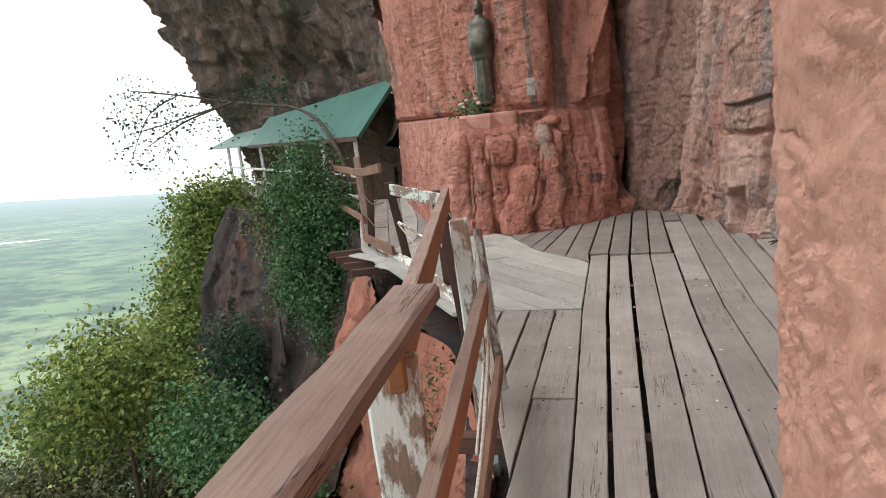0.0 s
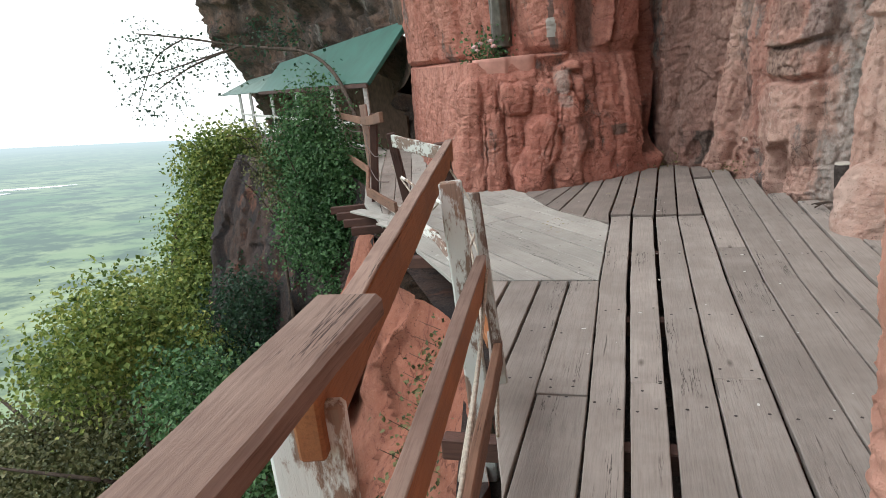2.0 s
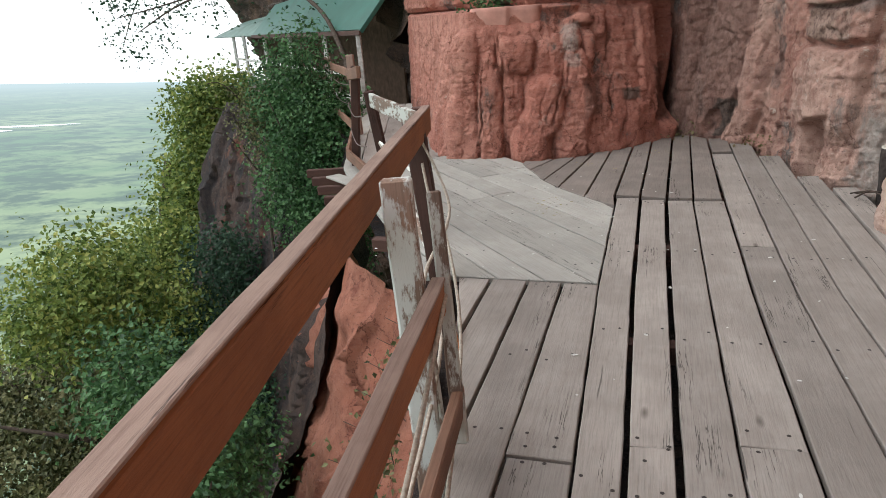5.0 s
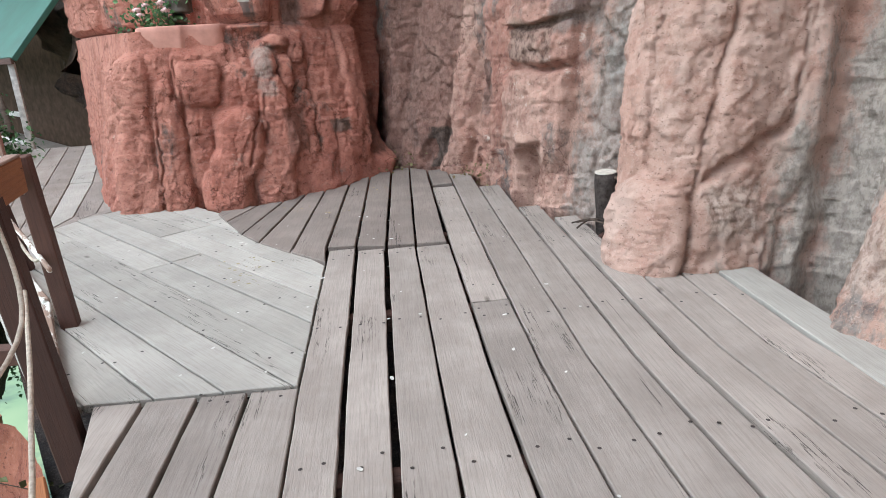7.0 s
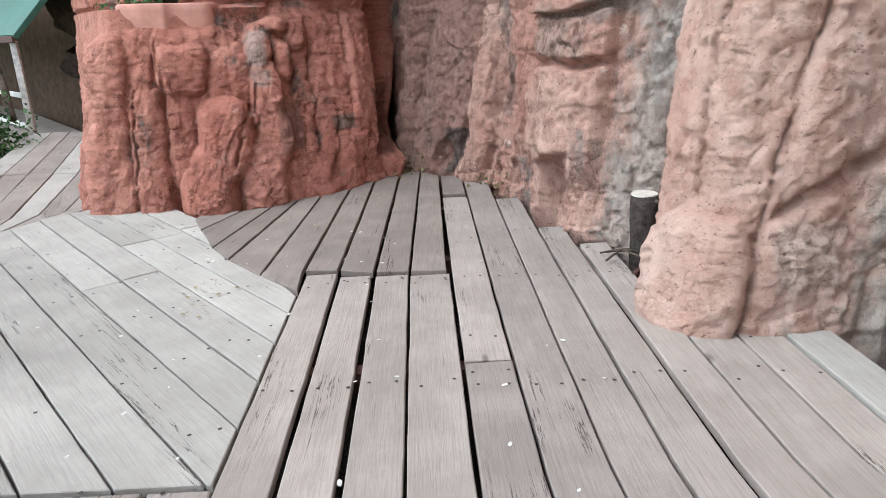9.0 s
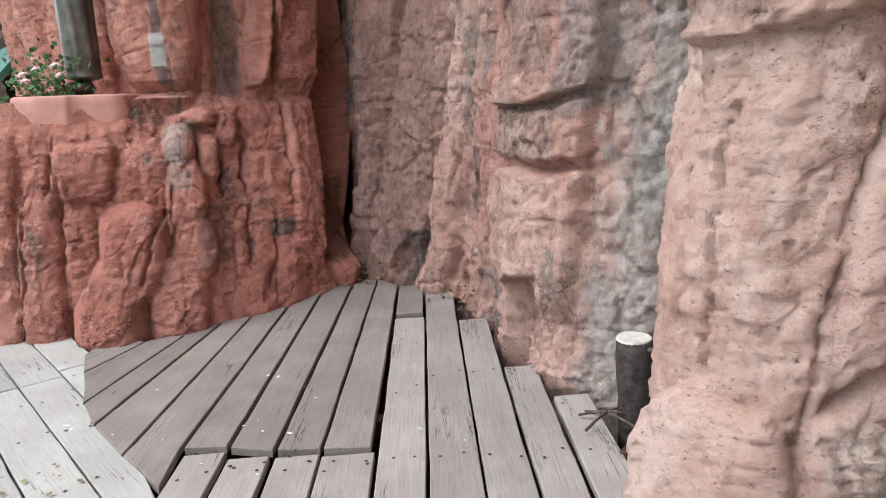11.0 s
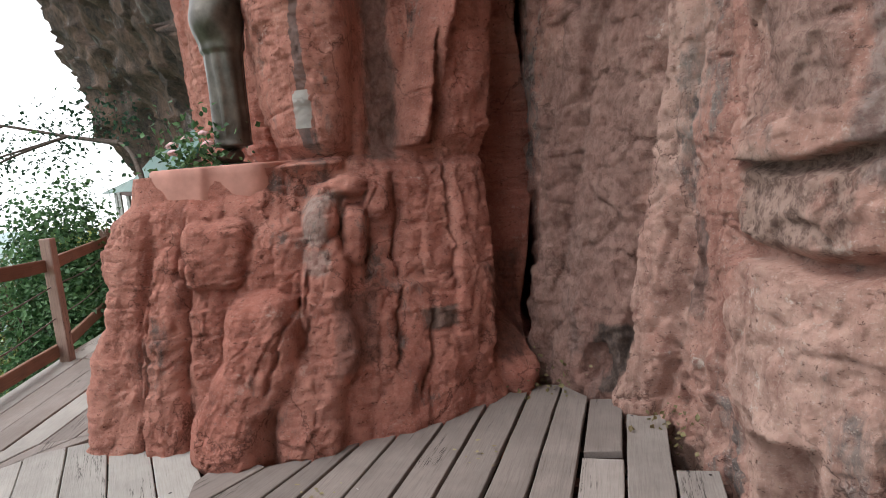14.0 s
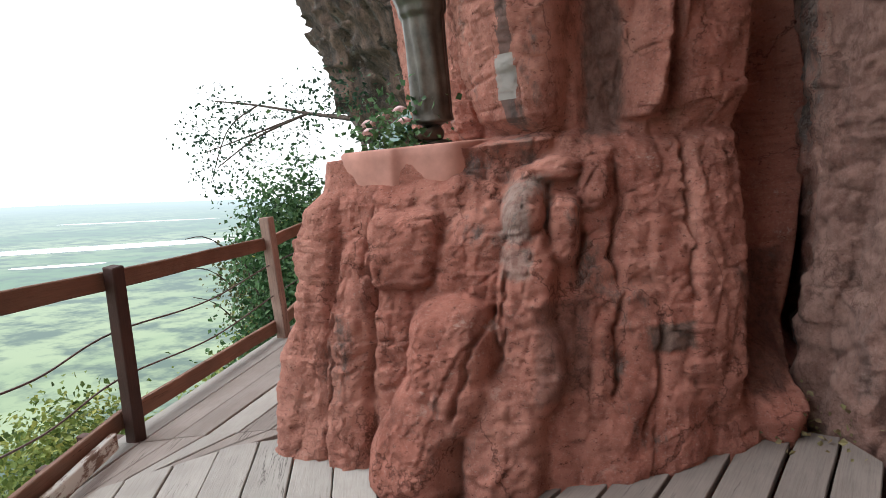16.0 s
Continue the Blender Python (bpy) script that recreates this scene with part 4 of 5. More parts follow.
# the plain far below, falling away from the hill, with its haze painted on
m, n, l, p = nodes_of("plain_painted_haze")
land = tex(n, l, "noise", 0.004, (1, 0.55, 1), 6, 0.65)
wood = tex(n, l, "noise", 0.03, (1, 1, 1), 5, 0.7)
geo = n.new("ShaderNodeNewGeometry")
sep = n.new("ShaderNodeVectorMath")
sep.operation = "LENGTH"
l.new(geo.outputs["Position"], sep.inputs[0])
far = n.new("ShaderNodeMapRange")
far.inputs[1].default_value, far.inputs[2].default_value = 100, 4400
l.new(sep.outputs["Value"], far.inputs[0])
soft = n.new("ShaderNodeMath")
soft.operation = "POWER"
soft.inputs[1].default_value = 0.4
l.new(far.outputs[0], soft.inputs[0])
c = mix(n, l, ramp(n, l, land.outputs[0], [(0.42, 0.0), (0.58, 1.0)]), (0.07, 0.15, 0.05), (0.24, 0.30, 0.14))
c = mix(n, l, ramp(n, l, wood.outputs[0], [(0.45, 0.0), (0.58, 0.95)]), c, (0.02, 0.05, 0.022))
l.new(c, p.inputs["Base Color"])
p.inputs["Roughness"].default_value = 1.0
p.inputs["Specular IOR Level"].default_value = 0.0
# painted haze: a pale blue glow covers the land more with distance
haze_glow = n.new("ShaderNodeEmission")
haze_glow.inputs[0].default_value = (0.70, 0.85, 0.87, 1)
haze_glow.inputs[1].default_value = 1.0
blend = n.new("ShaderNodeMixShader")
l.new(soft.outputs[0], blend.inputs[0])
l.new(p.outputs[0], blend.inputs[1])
l.new(haze_glow.outputs[0], blend.inputs[2])
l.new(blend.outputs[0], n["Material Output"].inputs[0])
PLAIN = m


def plain_z(x, y):
    return -62.0 - 0.046 * x - 0.079 * y


gv, gf = [], []
G = [-4600, -3200, -2000, -1200, -700, -400, -200, -100, -40, 0, 40, 100, 200, 400, 700, 1200, 2000, 3200, 4600]
for gx in G:
    for gy in G:
        gv.append((gx, gy, plain_z(gx, gy)))
k = len(G)
for i in range(k - 1):
    for j in range(k - 1):
        gf.append((i * k + j, (i + 1) * k + j, (i + 1) * k + j + 1, i * k + j + 1))
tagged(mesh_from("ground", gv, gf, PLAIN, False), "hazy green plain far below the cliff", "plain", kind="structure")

def pond(cx, cy, a, b, turn, seed):
    vv = []
    for k in range(40):
        w = 2 * math.pi * k / 40
        r = 1 + 0.35 * noise.noise(Vector((math.cos(w) * 1.6, math.sin(w) * 1.6, seed)))
        x, y = a * r * math.cos(w), b * r * math.sin(w)
        gx, gy = cx + x * math.cos(turn) - y * math.sin(turn), cy + x * math.sin(turn) + y * math.cos(turn)
        vv.append((gx, gy, plain_z(gx, gy) + 0.6))
    return mesh_from("water_lake", vv, [tuple(range(40))], WATER, False)


m, n, l, p = nodes_of("pale_water")
p.inputs["Base Color"].default_value = (0.55, 0.62, 0.63, 1)
p.inputs["Roughness"].default_value = 0.12
WATER = m
for q in ((-690, 600, 190, 42, 0.9, 1.0), (-610, 800, 55, 16, 0.6, 2.0), (-560, 430, 40, 12, 0.8, 3.0), (-1250, 1150, 160, 30, 0.7, 4.0)):
    tagged(pond(*q), "pale still lake on the hazy plain", "lake", kind="structure")

# hillside from the foot of the cliff down to the plain
hv, hf = [], []
hs = [(-0.5, -5.5), (-4.0, -7.0), (-9, -11.5), (-16, -17), (-30, -28), (-60, -46), (-110, -66)]
for iy in range(15):
    yy = -40 + iy * 9.0
    for hx, hz in hs:
        w = noise.noise(Vector((hx * 0.1, yy * 0.1, 0))) * 2.0
        hv.append((hx - max(0, yy - 8) * 0.45, yy, hz + w - 0.35 * max(0, yy - 4)))
k = len(hs)
for i in range(14):
    for j in range(k - 1):
        hf.append((i * k + j, i * k + j + 1, (i + 1) * k + j + 1, (i + 1) * k + j))
tagged(mesh_from("ground_hillside", hv, hf, plain_material("leaf_litter", (0.07, 0.075, 0.03), 1.0, 0, 0.5, 2.0, 0.8, 0.0)), "dark leaf-littered hillside under the trees", "ground", kind="structure")


# ---- the deck boards ----
def clip(poly, a, b):
    """Keeps the part of poly to the left of the line a-b."""
    out = []
    side = lambda q: (b[0] - a[0]) * (q[1] - a[1]) - (b[1] - a[1]) * (q[0] - a[0])
    for i, q in enumerate(poly):
        r = poly[(i + 1) % len(poly)]
        sq, sr = side(q), side(r)
        if sq >= 0:
            out.append(q)
        if (sq > 0 > sr) or (sq < 0 < sr):
            f = sq / (sq - sr)
            out.append((q[0] + f * (r[0] - q[0]), q[1] + f * (r[1] - q[1])))
    return out


def area(poly):
    return 0.5 * sum(poly[i][0] * poly[(i + 1) % len(poly)][1] - poly[(i + 1) % len(poly)][0] * poly[i][1] for i in range(len(poly)))


rb = random.Random(4)


def board(parent, poly, direction, material, z=0.0, thick=0.038):
    """One deck board: an outline in u and v, laid with its grain along direction, edges eased and a little uneven."""
    if len(poly) < 3 or abs(area(poly)) < 0.01:
        return None
    if area(poly) < 0:
        poly = poly[::-1]
    cu, cv = sum(q[0] for q in poly) / len(poly), sum(q[1] for q in poly) / len(poly)
    du, dv = direction
    ln = math.hypot(du, dv)
    du, dv = du / ln, dv / ln
    loc = [((q[0] - cu) * du + (q[1] - cv) * dv, -(q[0] - cu) * dv + (q[1] - cv) * du) for q in poly]
    fine = []
    for i, a in enumerate(loc):
        b = loc[(i + 1) % len(loc)]
        far = math.hypot(b[0] - a[0], b[1] - a[1])
        cuts = max(1, int(far / 0.16)) if far > 0.3 and at_uv(cu, cv).y > -3 else 1
        for k in range(cuts):
            w = rb.uniform(-0.0022, 0.0022) if k else 0.0
            f = (k + (rb.uniform(-0.3, 0.3) if k else 0)) / cuts
            fine.append((a[0] + (b[0] - a[0]) * f - (b[1] - a[1]) / far * w, a[1] + (b[1] - a[1]) * f + (b[0] - a[0]) / far * w))
    loc = fine
    inset = 0.0045 if material is not DARK_DECK else 0.0065
    r = 0.004
    n = len(loc)
    def shrink(d):
        res = []
        for i in range(n):
            a, b, c = loc[i - 1], loc[i], loc[(i + 1) % n]
            e1 = Vector((b[0] - a[0], b[1] - a[1])).normalized()
            e2 = Vector((c[0] - b[0], c[1] - b[1])).normalized()
            n1, n2 = Vector((-e1.y, e1.x)), Vector((-e2.y, e2.x))
            k = (n1 + n2)
            k = k / max(0.35, k.dot(n1))
            res.append((b[0] + k.x * d, b[1] + k.y * d))
        return res
    o, t = shrink(inset), shrink(inset + r)
    verts = [(x, y, -thick) for x, y in o] + [(x, y, -r) for x, y in o] + [(x, y, 0.0) for x, y in t]
    faces = [tuple(range(n - 1, -1, -1)), tuple(range(2 * n, 3 * n))]
    for lv in (0, 1):
        for i in range(n):
            j = (i + 1) % n
            faces.append((lv * n + i, lv * n + j, (lv + 1) * n + j, (lv + 1) * n + i))
    ob = mesh_from("plank", verts, faces, material, False, parent)
    turn = math.atan2((UX * du + UY * dv).y, (UX * du + UY * dv).x)
    ob.matrix_basis = Matrix.Translation(at_uv(cu, cv, z + rb.uniform(-0.004, 0.003))) @ Matrix.Rotation(turn, 4, "Z") @ Matrix.Rotation(rb.uniform(-0.004, 0.004), 4, "X")
    return ob


deck = empty("floor_terrace", "weathered grey timber boards of the cliff terrace", "floor", kind="structure")
NAILS = []
# long boards beside the cliff: seams at the near end and at the far end, each board's far end, joint and gap
SEAM_NEAR = [0.20, 0.345, 0.46, 0.63, 0.93, 1.27, 1.56, 1.86, 2.16, 2.42, 2.7, 2.95]
SEAM_MID = [0.058, 0.235, 0.41, 0.607, 0.855, 1.10, 1.335, 1.56, 1.78, 2.0, 2.25, 2.46]
SEAM_FAR = [0.0, 0.2, 0.4, 0.595, 0.825, 1.035, 1.25, 1.455, 1.65, 1.835, 2.05, 2.25]
FAR_END = [1.86, 1.81, 1.80, 1.79, 0.728, 4.15, 3.47, 2.64, 2.24, 1.0, 0.9]
NEAR_JOINT = [-5.1, -1.52, -6.2, -1.445, -4.4, -5.6, -3.8, -6.6, -3.2, -5.0, -4.0]
GAPS = [0.016, 0.021, 0.004, 0.011, 0.003, 0.004, 0.010, 0.017, 0.004, 0.003, 0.004]


def seam(i, v):
    """Where a seam between the long boards runs at v."""
    return float(np.interp(v, (-9.5, -2.3, 0.0, 5.0), (SEAM_NEAR[i], SEAM_MID[i], SEAM_FAR[i], SEAM_FAR[i] + (0.03 if i > 3 else 0.0))))


def strip(i, v0, v1, gap, slip=0.0):
    """A board between two seams, bent a little where they bend."""
    vs = [v0] + [v for v in (-2.3, 0.0) if v0 < v < v1] + [v1]
    return [(seam(i + 1, v) - gap, v + (slip if v == v1 else 0)) for v in vs] + [(seam(i, v), v) for v in reversed(vs)]


for i in range(11):
    for v0, v1 in ((-9.5, NEAR_JOINT[i]), (NEAR_JOINT[i], FAR_END[i])):
        board(deck, strip(i, v0, v1, GAPS[i], 0.012), (0, 1), DECK_WOOD)
        for v in (v0 + 0.05, v1 - 0.05, -2.9, -1.75, -0.6, 0.55, 1.7, 2.6):
            if v0 < v < v1:
                NAILS += [(seam(i, v) + 0.045, v), (seam(i + 1, v) - 0.05, v + 0.012)]
# the board beyond the short one, the raised block at the cliff's foot and a pale end board
board(deck, strip(4, 0.74, 3.555, 0.006), (0, 1), DECK_WOOD)
board(deck, [(0.85, 3.565), (1.045, 3.59), (1.05, 4.29), (0.856, 4.28)], (0, 1), DARK_DECK, 0.022)
board(deck, [(2.26, -2.0), (2.47, -2.0), (2.47, 0.87), (2.255, 0.89)], (0, 1), FAN_WOOD, 0.012)
for v in (0.95, 1.7, 2.4, 3.1, 3.63, 4.2):
    NAILS += [(0.885, v), (1.0, v + 0.01)]
# boards on the rail side, cut by the slanting edge
LEFT = [(-0.04, -9.5), (-0.30, -3.3), (-0.425, -1.635), (-0.835, -0.02)]
for (a, a2), (b, b2), joint, edge in (((-0.2, -0.21), (0.0, 0.2), -1.655, 0), ((-0.405, -0.405), (-0.21, -0.19), -4.0, 1), ((-0.625, -0.6), (-0.415, -0.405), -4.0, 2), ((-0.86, -0.84), (-0.64, -0.62), -4.0, 2)):
    for v0, v1 in ((-9.5, joint), (joint, 0.0)):
        b0, b1 = (float(np.interp(v, (-9.5, -1.655, 0.0), (b2, b + (b2 - b) * 0.2, b))) for v in (v0, v1))
        poly = [(b0, v0), (b1, v1 - 0.012), (a, v1 - 0.012), (a2, v0)]
        if area(poly) < 0:
            poly = poly[::-1]
        poly = clip(poly, LEFT[edge + 1], LEFT[edge])
        if edge < 2 and len(poly) > 2:
            poly = clip(poly, LEFT[edge + 2], LEFT[edge + 1])
        board(deck, poly, (0, 1), DECK_WOOD)
        for v in (v0 + 0.05, v1 - 0.06, -0.9, -1.5):
            if v0 < v < v1 and a > -0.55:
                NAILS += [(a + 0.05, v), (b - 0.05, v + 0.012)]
# slanting boards of the middle field
FIELD = [(-0.003, 0.004), (-0.003, 1.56), (-1.2, 3.5), (-2.05, 3.75), (-2.5, 2.75), (-2.3, 1.9), (-1.35, 0.45), (-1.06, 0.004)]
d = Vector((0.648, -0.762))
q = Vector((0.762, 0.648))
off, i = -1.324, 0
while off < 2.6:
    width = 0.218
    cut = -2.12 if i in (7, 8) else -2.8 if i in (9, 10) else -3.3 + 0.2 * (i % 3)
    for x0, x1 in ((-4.0, cut), (cut, 2.5)):
        poly = [tuple(d * x0 + q * off), tuple(d * x1 + q * off), tuple(d * x1 + q * (off + width)), tuple(d * x0 + q * (off + width))]
        for k in range(len(FIELD)):
            if len(poly) > 2:
                poly = clip(poly, FIELD[k], FIELD[(k + 1) % len(FIELD)])
        board(deck, poly, (d.x, d.y), FAN_WOOD)
    for x in (-3.0, -2.5, -2.05, -1.5, -0.9, -0.3, 0.1):
        for s in (0.05, width - 0.05):
            pt = d * x + q * (off + s)
            if all((FIELD[(k + 1) % len(FIELD)][0] - FIELD[k][0]) * (pt.y - FIELD[k][1]) - (FIELD[(k + 1) % len(FIELD)][1] - FIELD[k][1]) * (pt.x - FIELD[k][0]) > 0.01 for k in range(len(FIELD))):
                NAILS.append((pt.x, pt.y))
    off += width
    i += 1
# darker boards fanning to the back corner: far and near ends of their seams
FAN_FAR = [(-1.0, 3.42), (-0.72, 3.32), (-0.49, 3.47), (-0.32, 3.65), (-0.15, 3.78), (0.072, 4.02), (0.268, 4.3), (0.495, 4.56), (0.68, 4.54), (0.856, 4.34)]
FAN_NEAR = [(-1.02, 3.12), (-0.885, 2.83), (-0.685, 2.41), (-0.515, 2.16), (-0.255, 1.86), (-0.012, 1.89), (0.19, 1.88), (0.40, 1.83), (0.597, 1.82), (0.818, 1.81)]
FAN_GAP = [0.002, 0.003, 0.004, 0.005, 0.008, 0.006, 0.010, 0.004, 0.008]
for k in range(9):
    a, b, c2, d2 = FAN_NEAR[k], FAN_NEAR[k + 1], FAN_FAR[k + 1], FAN_FAR[k]
    g = FAN_GAP[k]
    poly = [a, (b[0] - g, b[1]), (c2[0] - g, c2[1]), d2]
    if k == 4:
        poly = [a, (0.0, 1.585), (b[0] - g, b[1]), (c2[0] - g, c2[1]), d2]
    board(deck, poly, (c2[0] - b[0], c2[1] - b[1]), DARK_DECK, 0.013)
    for f in (0.05, 0.42, 0.72):
        NAILS += [(a[0] + (d2[0] - a[0]) * f + 0.045, a[1] + (d2[1] - a[1]) * f), (b[0] + (c2[0] - b[0]) * f - 0.045, b[1] + (c2[1] - b[1]) * f)]
# walkway past the shrine
for k in range(6):
    f0, f1 = k / 6, (k + 1) / 6
    L0, L1, L2, L3 = (-2.35, 1.9), (-3.05, 3.1), (-3.9, 5.25), (-5.0, 8.4)
    R0, R1, R2, R3 = (-2.5, 2.75), (-2.06, 3.75), (-2.35, 5.2), (-3.4, 8.4)
    at = lambda A, B, f: (A[0] + (B[0] - A[0]) * f, A[1] + (B[1] - A[1]) * f)
    for A, B, C, D in ((L0, R0, L1, R1), (L1, R1, L2, R2), (L2, R2, L3, R3)):
        poly = [at(A, B, f0), at(A, B, f1), at(C, D, f1), at(C, D, f0)]
        board(deck, poly, (C[0] - A[0], C[1] - A[1]), DECK_WOOD if k % 3 else FAN_WOOD, -0.02)
# joists below, seen through the gaps and along the open edge
for v in (-8, -6.5, -5, -3.5, -2.0, -0.6, 0.8, 2.2, 3.4):
    e = -0.25 + (-0.04 * (v + 9)) * 0.8 if v < 0 else -1.2 - 0.55 * v
    a, b = at_uv(e - 0.1, v, -0.095), at_uv(2.4 if v < 1 else 1.5, v, -0.095)
    beam("joist", a, b, 0.08, 0.1, POST_WOOD, deck)
# pale flecks on the boards
fb = bmesh.new()
for k in range(70):
    u, v = rb.uniform(-1.6, 0.6), rb.uniform(0.1, 3.2)
    if k % 3 == 0:
        u, v = rb.uniform(-0.3, 1.4), rb.uniform(-2.0, 2.0)
    w = rb.uniform(0.003, 0.009)
    bmesh.ops.create_circle(fb, cap_ends=True, segments=7, radius=1.0, matrix=Matrix.Translation(at_uv(u, v, 0.017 if v > 1.9 else 0.004)) @ Matrix.Rotation(rb.uniform(0, 3), 4, "Z") @ Matrix.Diagonal((w * rb.uniform(1, 2.2), w, 1, 1)))
flecks = part("pale_flecks", fb, WHITE_POST, deck)
flecks["kind"] = "stuff"
# nail heads
nb = bmesh.new()
for u, v in NAILS:
    c0 = at_uv(u + rb.uniform(-0.02, 0.02), v + rb.uniform(-0.05, 0.05), 0.002)
    bmesh.ops.create_circle(nb, cap_ends=True, segments=6, radius=0.0085, matrix=Matrix.Translation(c0))
nails = part("nail_heads", nb, STEEL, deck)
nails["kind"] = "stuff"


# ---- railing along the drop ----
near_rail = empty("railing_near", "weathered timber railing with peeling white posts", "railing", at=(0.15, 2.0, 0))
beam("top_board", (-0.17, -1.7, 1.115), (0.245, 1.44, 1.115), 0.135, 0.05, RAIL_TOP, near_rail, "broad flat weathered top board", 0, 0.01, 0.006)
beam("top_rail", (0.19, 1.25, 0.972), (0.15, 5.32, 0.91), 0.05, 0.15, RAIL_WOOD, near_rail, "orange-brown rail set on edge", 0, 0.006, 0.005)
beam("rail_cap", (0.188, 1.46, 1.05), (0.15, 5.32, 0.991), 0.054, 0.012, RAIL_TOP, near_rail, "grey weathered upper edge", 0, 0.003, 0.003)
beam("post", (0.315, 3.14, 1.05), (0.385, 3.06, -0.9), 0.1, 0.05, PEEL_WHITE, near_rail, "white paint peeling off", 0, 0.008, 0.006)
beam("post", (0.335, 3.17, 0.9), (0.38, 3.4, -0.5), 0.05, 0.06, PEEL_WOOD, near_rail, "white paint peeling off", 0, 0.008, 0.006)
beam("post", (0.17, 1.30, 0.99), (0.21, 1.36, -1.6), 0.15, 0.035, PEEL_WHITE, near_rail, "broad white flaking plank", 0, 0.008, 0.006)
beam("post", (0.12, 4.95, 0.9), (0.25, 4.82, -0.25), 0.115, 0.09, POST_WOOD, near_rail, "dark brown stained post")
beam("lower_rail", (0.17, 0.2, 0.60), (0.42, 3.2, 0.615), 0.04, 0.12, RAIL_WOOD, near_rail, "lower rail with rough edges", 0, 0.006, 0.006)
beam("rail_cap", (0.17, 0.2, 0.668), (0.42, 3.2, 0.682), 0.05, 0.012, RAIL_TOP, near_rail, "grey weathered upper edge", 0, 0.003, 0.004)
beam("lower_rail", (0.28, 0.9, 0.27), (0.465, 3.2, 0.22), 0.04, 0.1, BROWN_RAIL, near_rail)
beam("upright", (0.405, 3.35, 0.95), (0.47, 3.12, 0.08), 0.05, 0.04, PEEL_WOOD, near_rail, "thin paint-flecked upright", 0, 0.006, 0.006)
beam("brace", (0.40, 3.9, -0.06), (0.30, 4.25, 0.1), 0.05, 0.07, RAIL_WOOD, near_rail)
beam("brace", (0.22, 3.5, 0.1), (0.17, 4.6, -0.45), 0.05, 0.08, POST_WOOD, near_rail)
for pts in (((0.2, 4.6, 0.78), (0.33, 4.0, 0.45), (0.38, 3.3, 0.28), (0.33, 2.2, 0.2)), ((0.2, 4.9, 0.55), (0.36, 4.2, 0.4), (0.44, 3.6, 0.2), (0.45, 2.6, 0.12)),
            ((0.44, 3.2, 0.62), (0.40, 2.4, 0.45), (0.34, 1.6, 0.36), (0.24, 0.6, 0.42)), ((0.16, 4.9, 0.86), (0.36, 4.3, 0.62), (0.30, 3.7, 0.5), (0.36, 3.2, 0.42))):
    tube("rope", pts, 0.008, ROPE, near_rail, "thin pale rope", 6)

far_rail = empty("railing_corner", "leaning brown posts with white peeling rails", "railing", at=(-0.6, 7.0, 0))
for a, b, mat in (((-0.98, 8.44, 1.06), (-1.13, 8.5, -0.35), POST_WOOD), ((-0.57, 7.06, 0.93), (-0.42, 7.1, -0.3), POST_WOOD), ((0.02, 5.85, 0.92), (0.06, 5.9, -0.2), POST_WOOD)):
    beam("post", a, b, 0.085, 0.085, mat, far_rail)
beam("rail", (-0.6, 7.15, 0.85), (0.12, 5.4, 0.87), 0.035, 0.12, PEEL_WOOD, far_rail, "white peeling board", 0, 0.006, 0.006)
beam("rail", (-0.5, 7.0, 0.48), (0.1, 5.6, 0.4), 0.02, 0.03, PEEL_WOOD, far_rail)
beam("toe_board", (-1.05, 8.3, 0.06), (-0.1, 6.1, 0.05), 0.04, 0.1, PEEL_WOOD, far_rail, "white peeling toe board", 0, 0.006, 0.006)
beam("toe_board", (-0.1, 6.1, 0.02), (0.22, 4.9, 0.0), 0.04, 0.12, PEEL_WOOD, far_rail, "white peeling toe board", 0, 0.006, 0.006)
for k in range(4):
    a = Vector((-0.75 - 0.18 * k, 7.3 + 0.42 * k, -0.12))
    beam("outrigger", a + Vector((-0.42, 0.02, 0)), a + Vector((0.75, 0.1, 0)), 0.07, 0.09, POST_WOOD, far_rail, "", 0, 0.006, 0.004)
for k in range(2):
    beam("loose_plank", (-1.25 + 0.45 * k, 8.0 - 0.75 * k, -0.03), (-0.6 + 0.5 * k, 7.2 - 0.9 * k, -0.02), 0.16, 0.025, FAN_WOOD, far_rail, "grey loose edge plank", 0, 0.004, 0.004)
tube("rope", [(-0.62, 7.2, 0.6), (-0.55, 7.1, 0.5), (-0.2, 6.4, 0.25), (0.04, 5.9, 0.5)], 0.01, ROPE, far_rail, "pale sagging rope", 6)

view_rail = empty("railing_view", "brown timber railing with slack wires above the drop", "railing", at=(-1.3, 9.5, 0))
beam("post", (-1.5, 10.58, -0.3), (-1.53, 10.6, 1.08), 0.1, 0.09, RAIL_TOP, view_rail, "grey weathered post")
beam("post", (-2.5, 13.2, -0.3), (-2.55, 13.25, 0.95), 0.1, 0.09, PEEL_WOOD, view_rail, "grey weathered post")
for pts, depth in ((((-0.66, 7.15, 1.09), (-1.06, 8.42, 0.975), (-1.58, 10.62, 0.84), (-2.56, 13.3, 0.80)), 0.11), (((-0.62, 7.15, 0.14), (-1.17, 8.45, 0.11), (-1.58, 10.62, 0.08), (-2.56, 13.3, 0.06)), 0.11)):
    for a, b in zip(pts, pts[1:]):
        beam("rail", a, b, 0.04, depth, BROWN_RAIL, view_rail, "", 0, 0.006, 0.004)
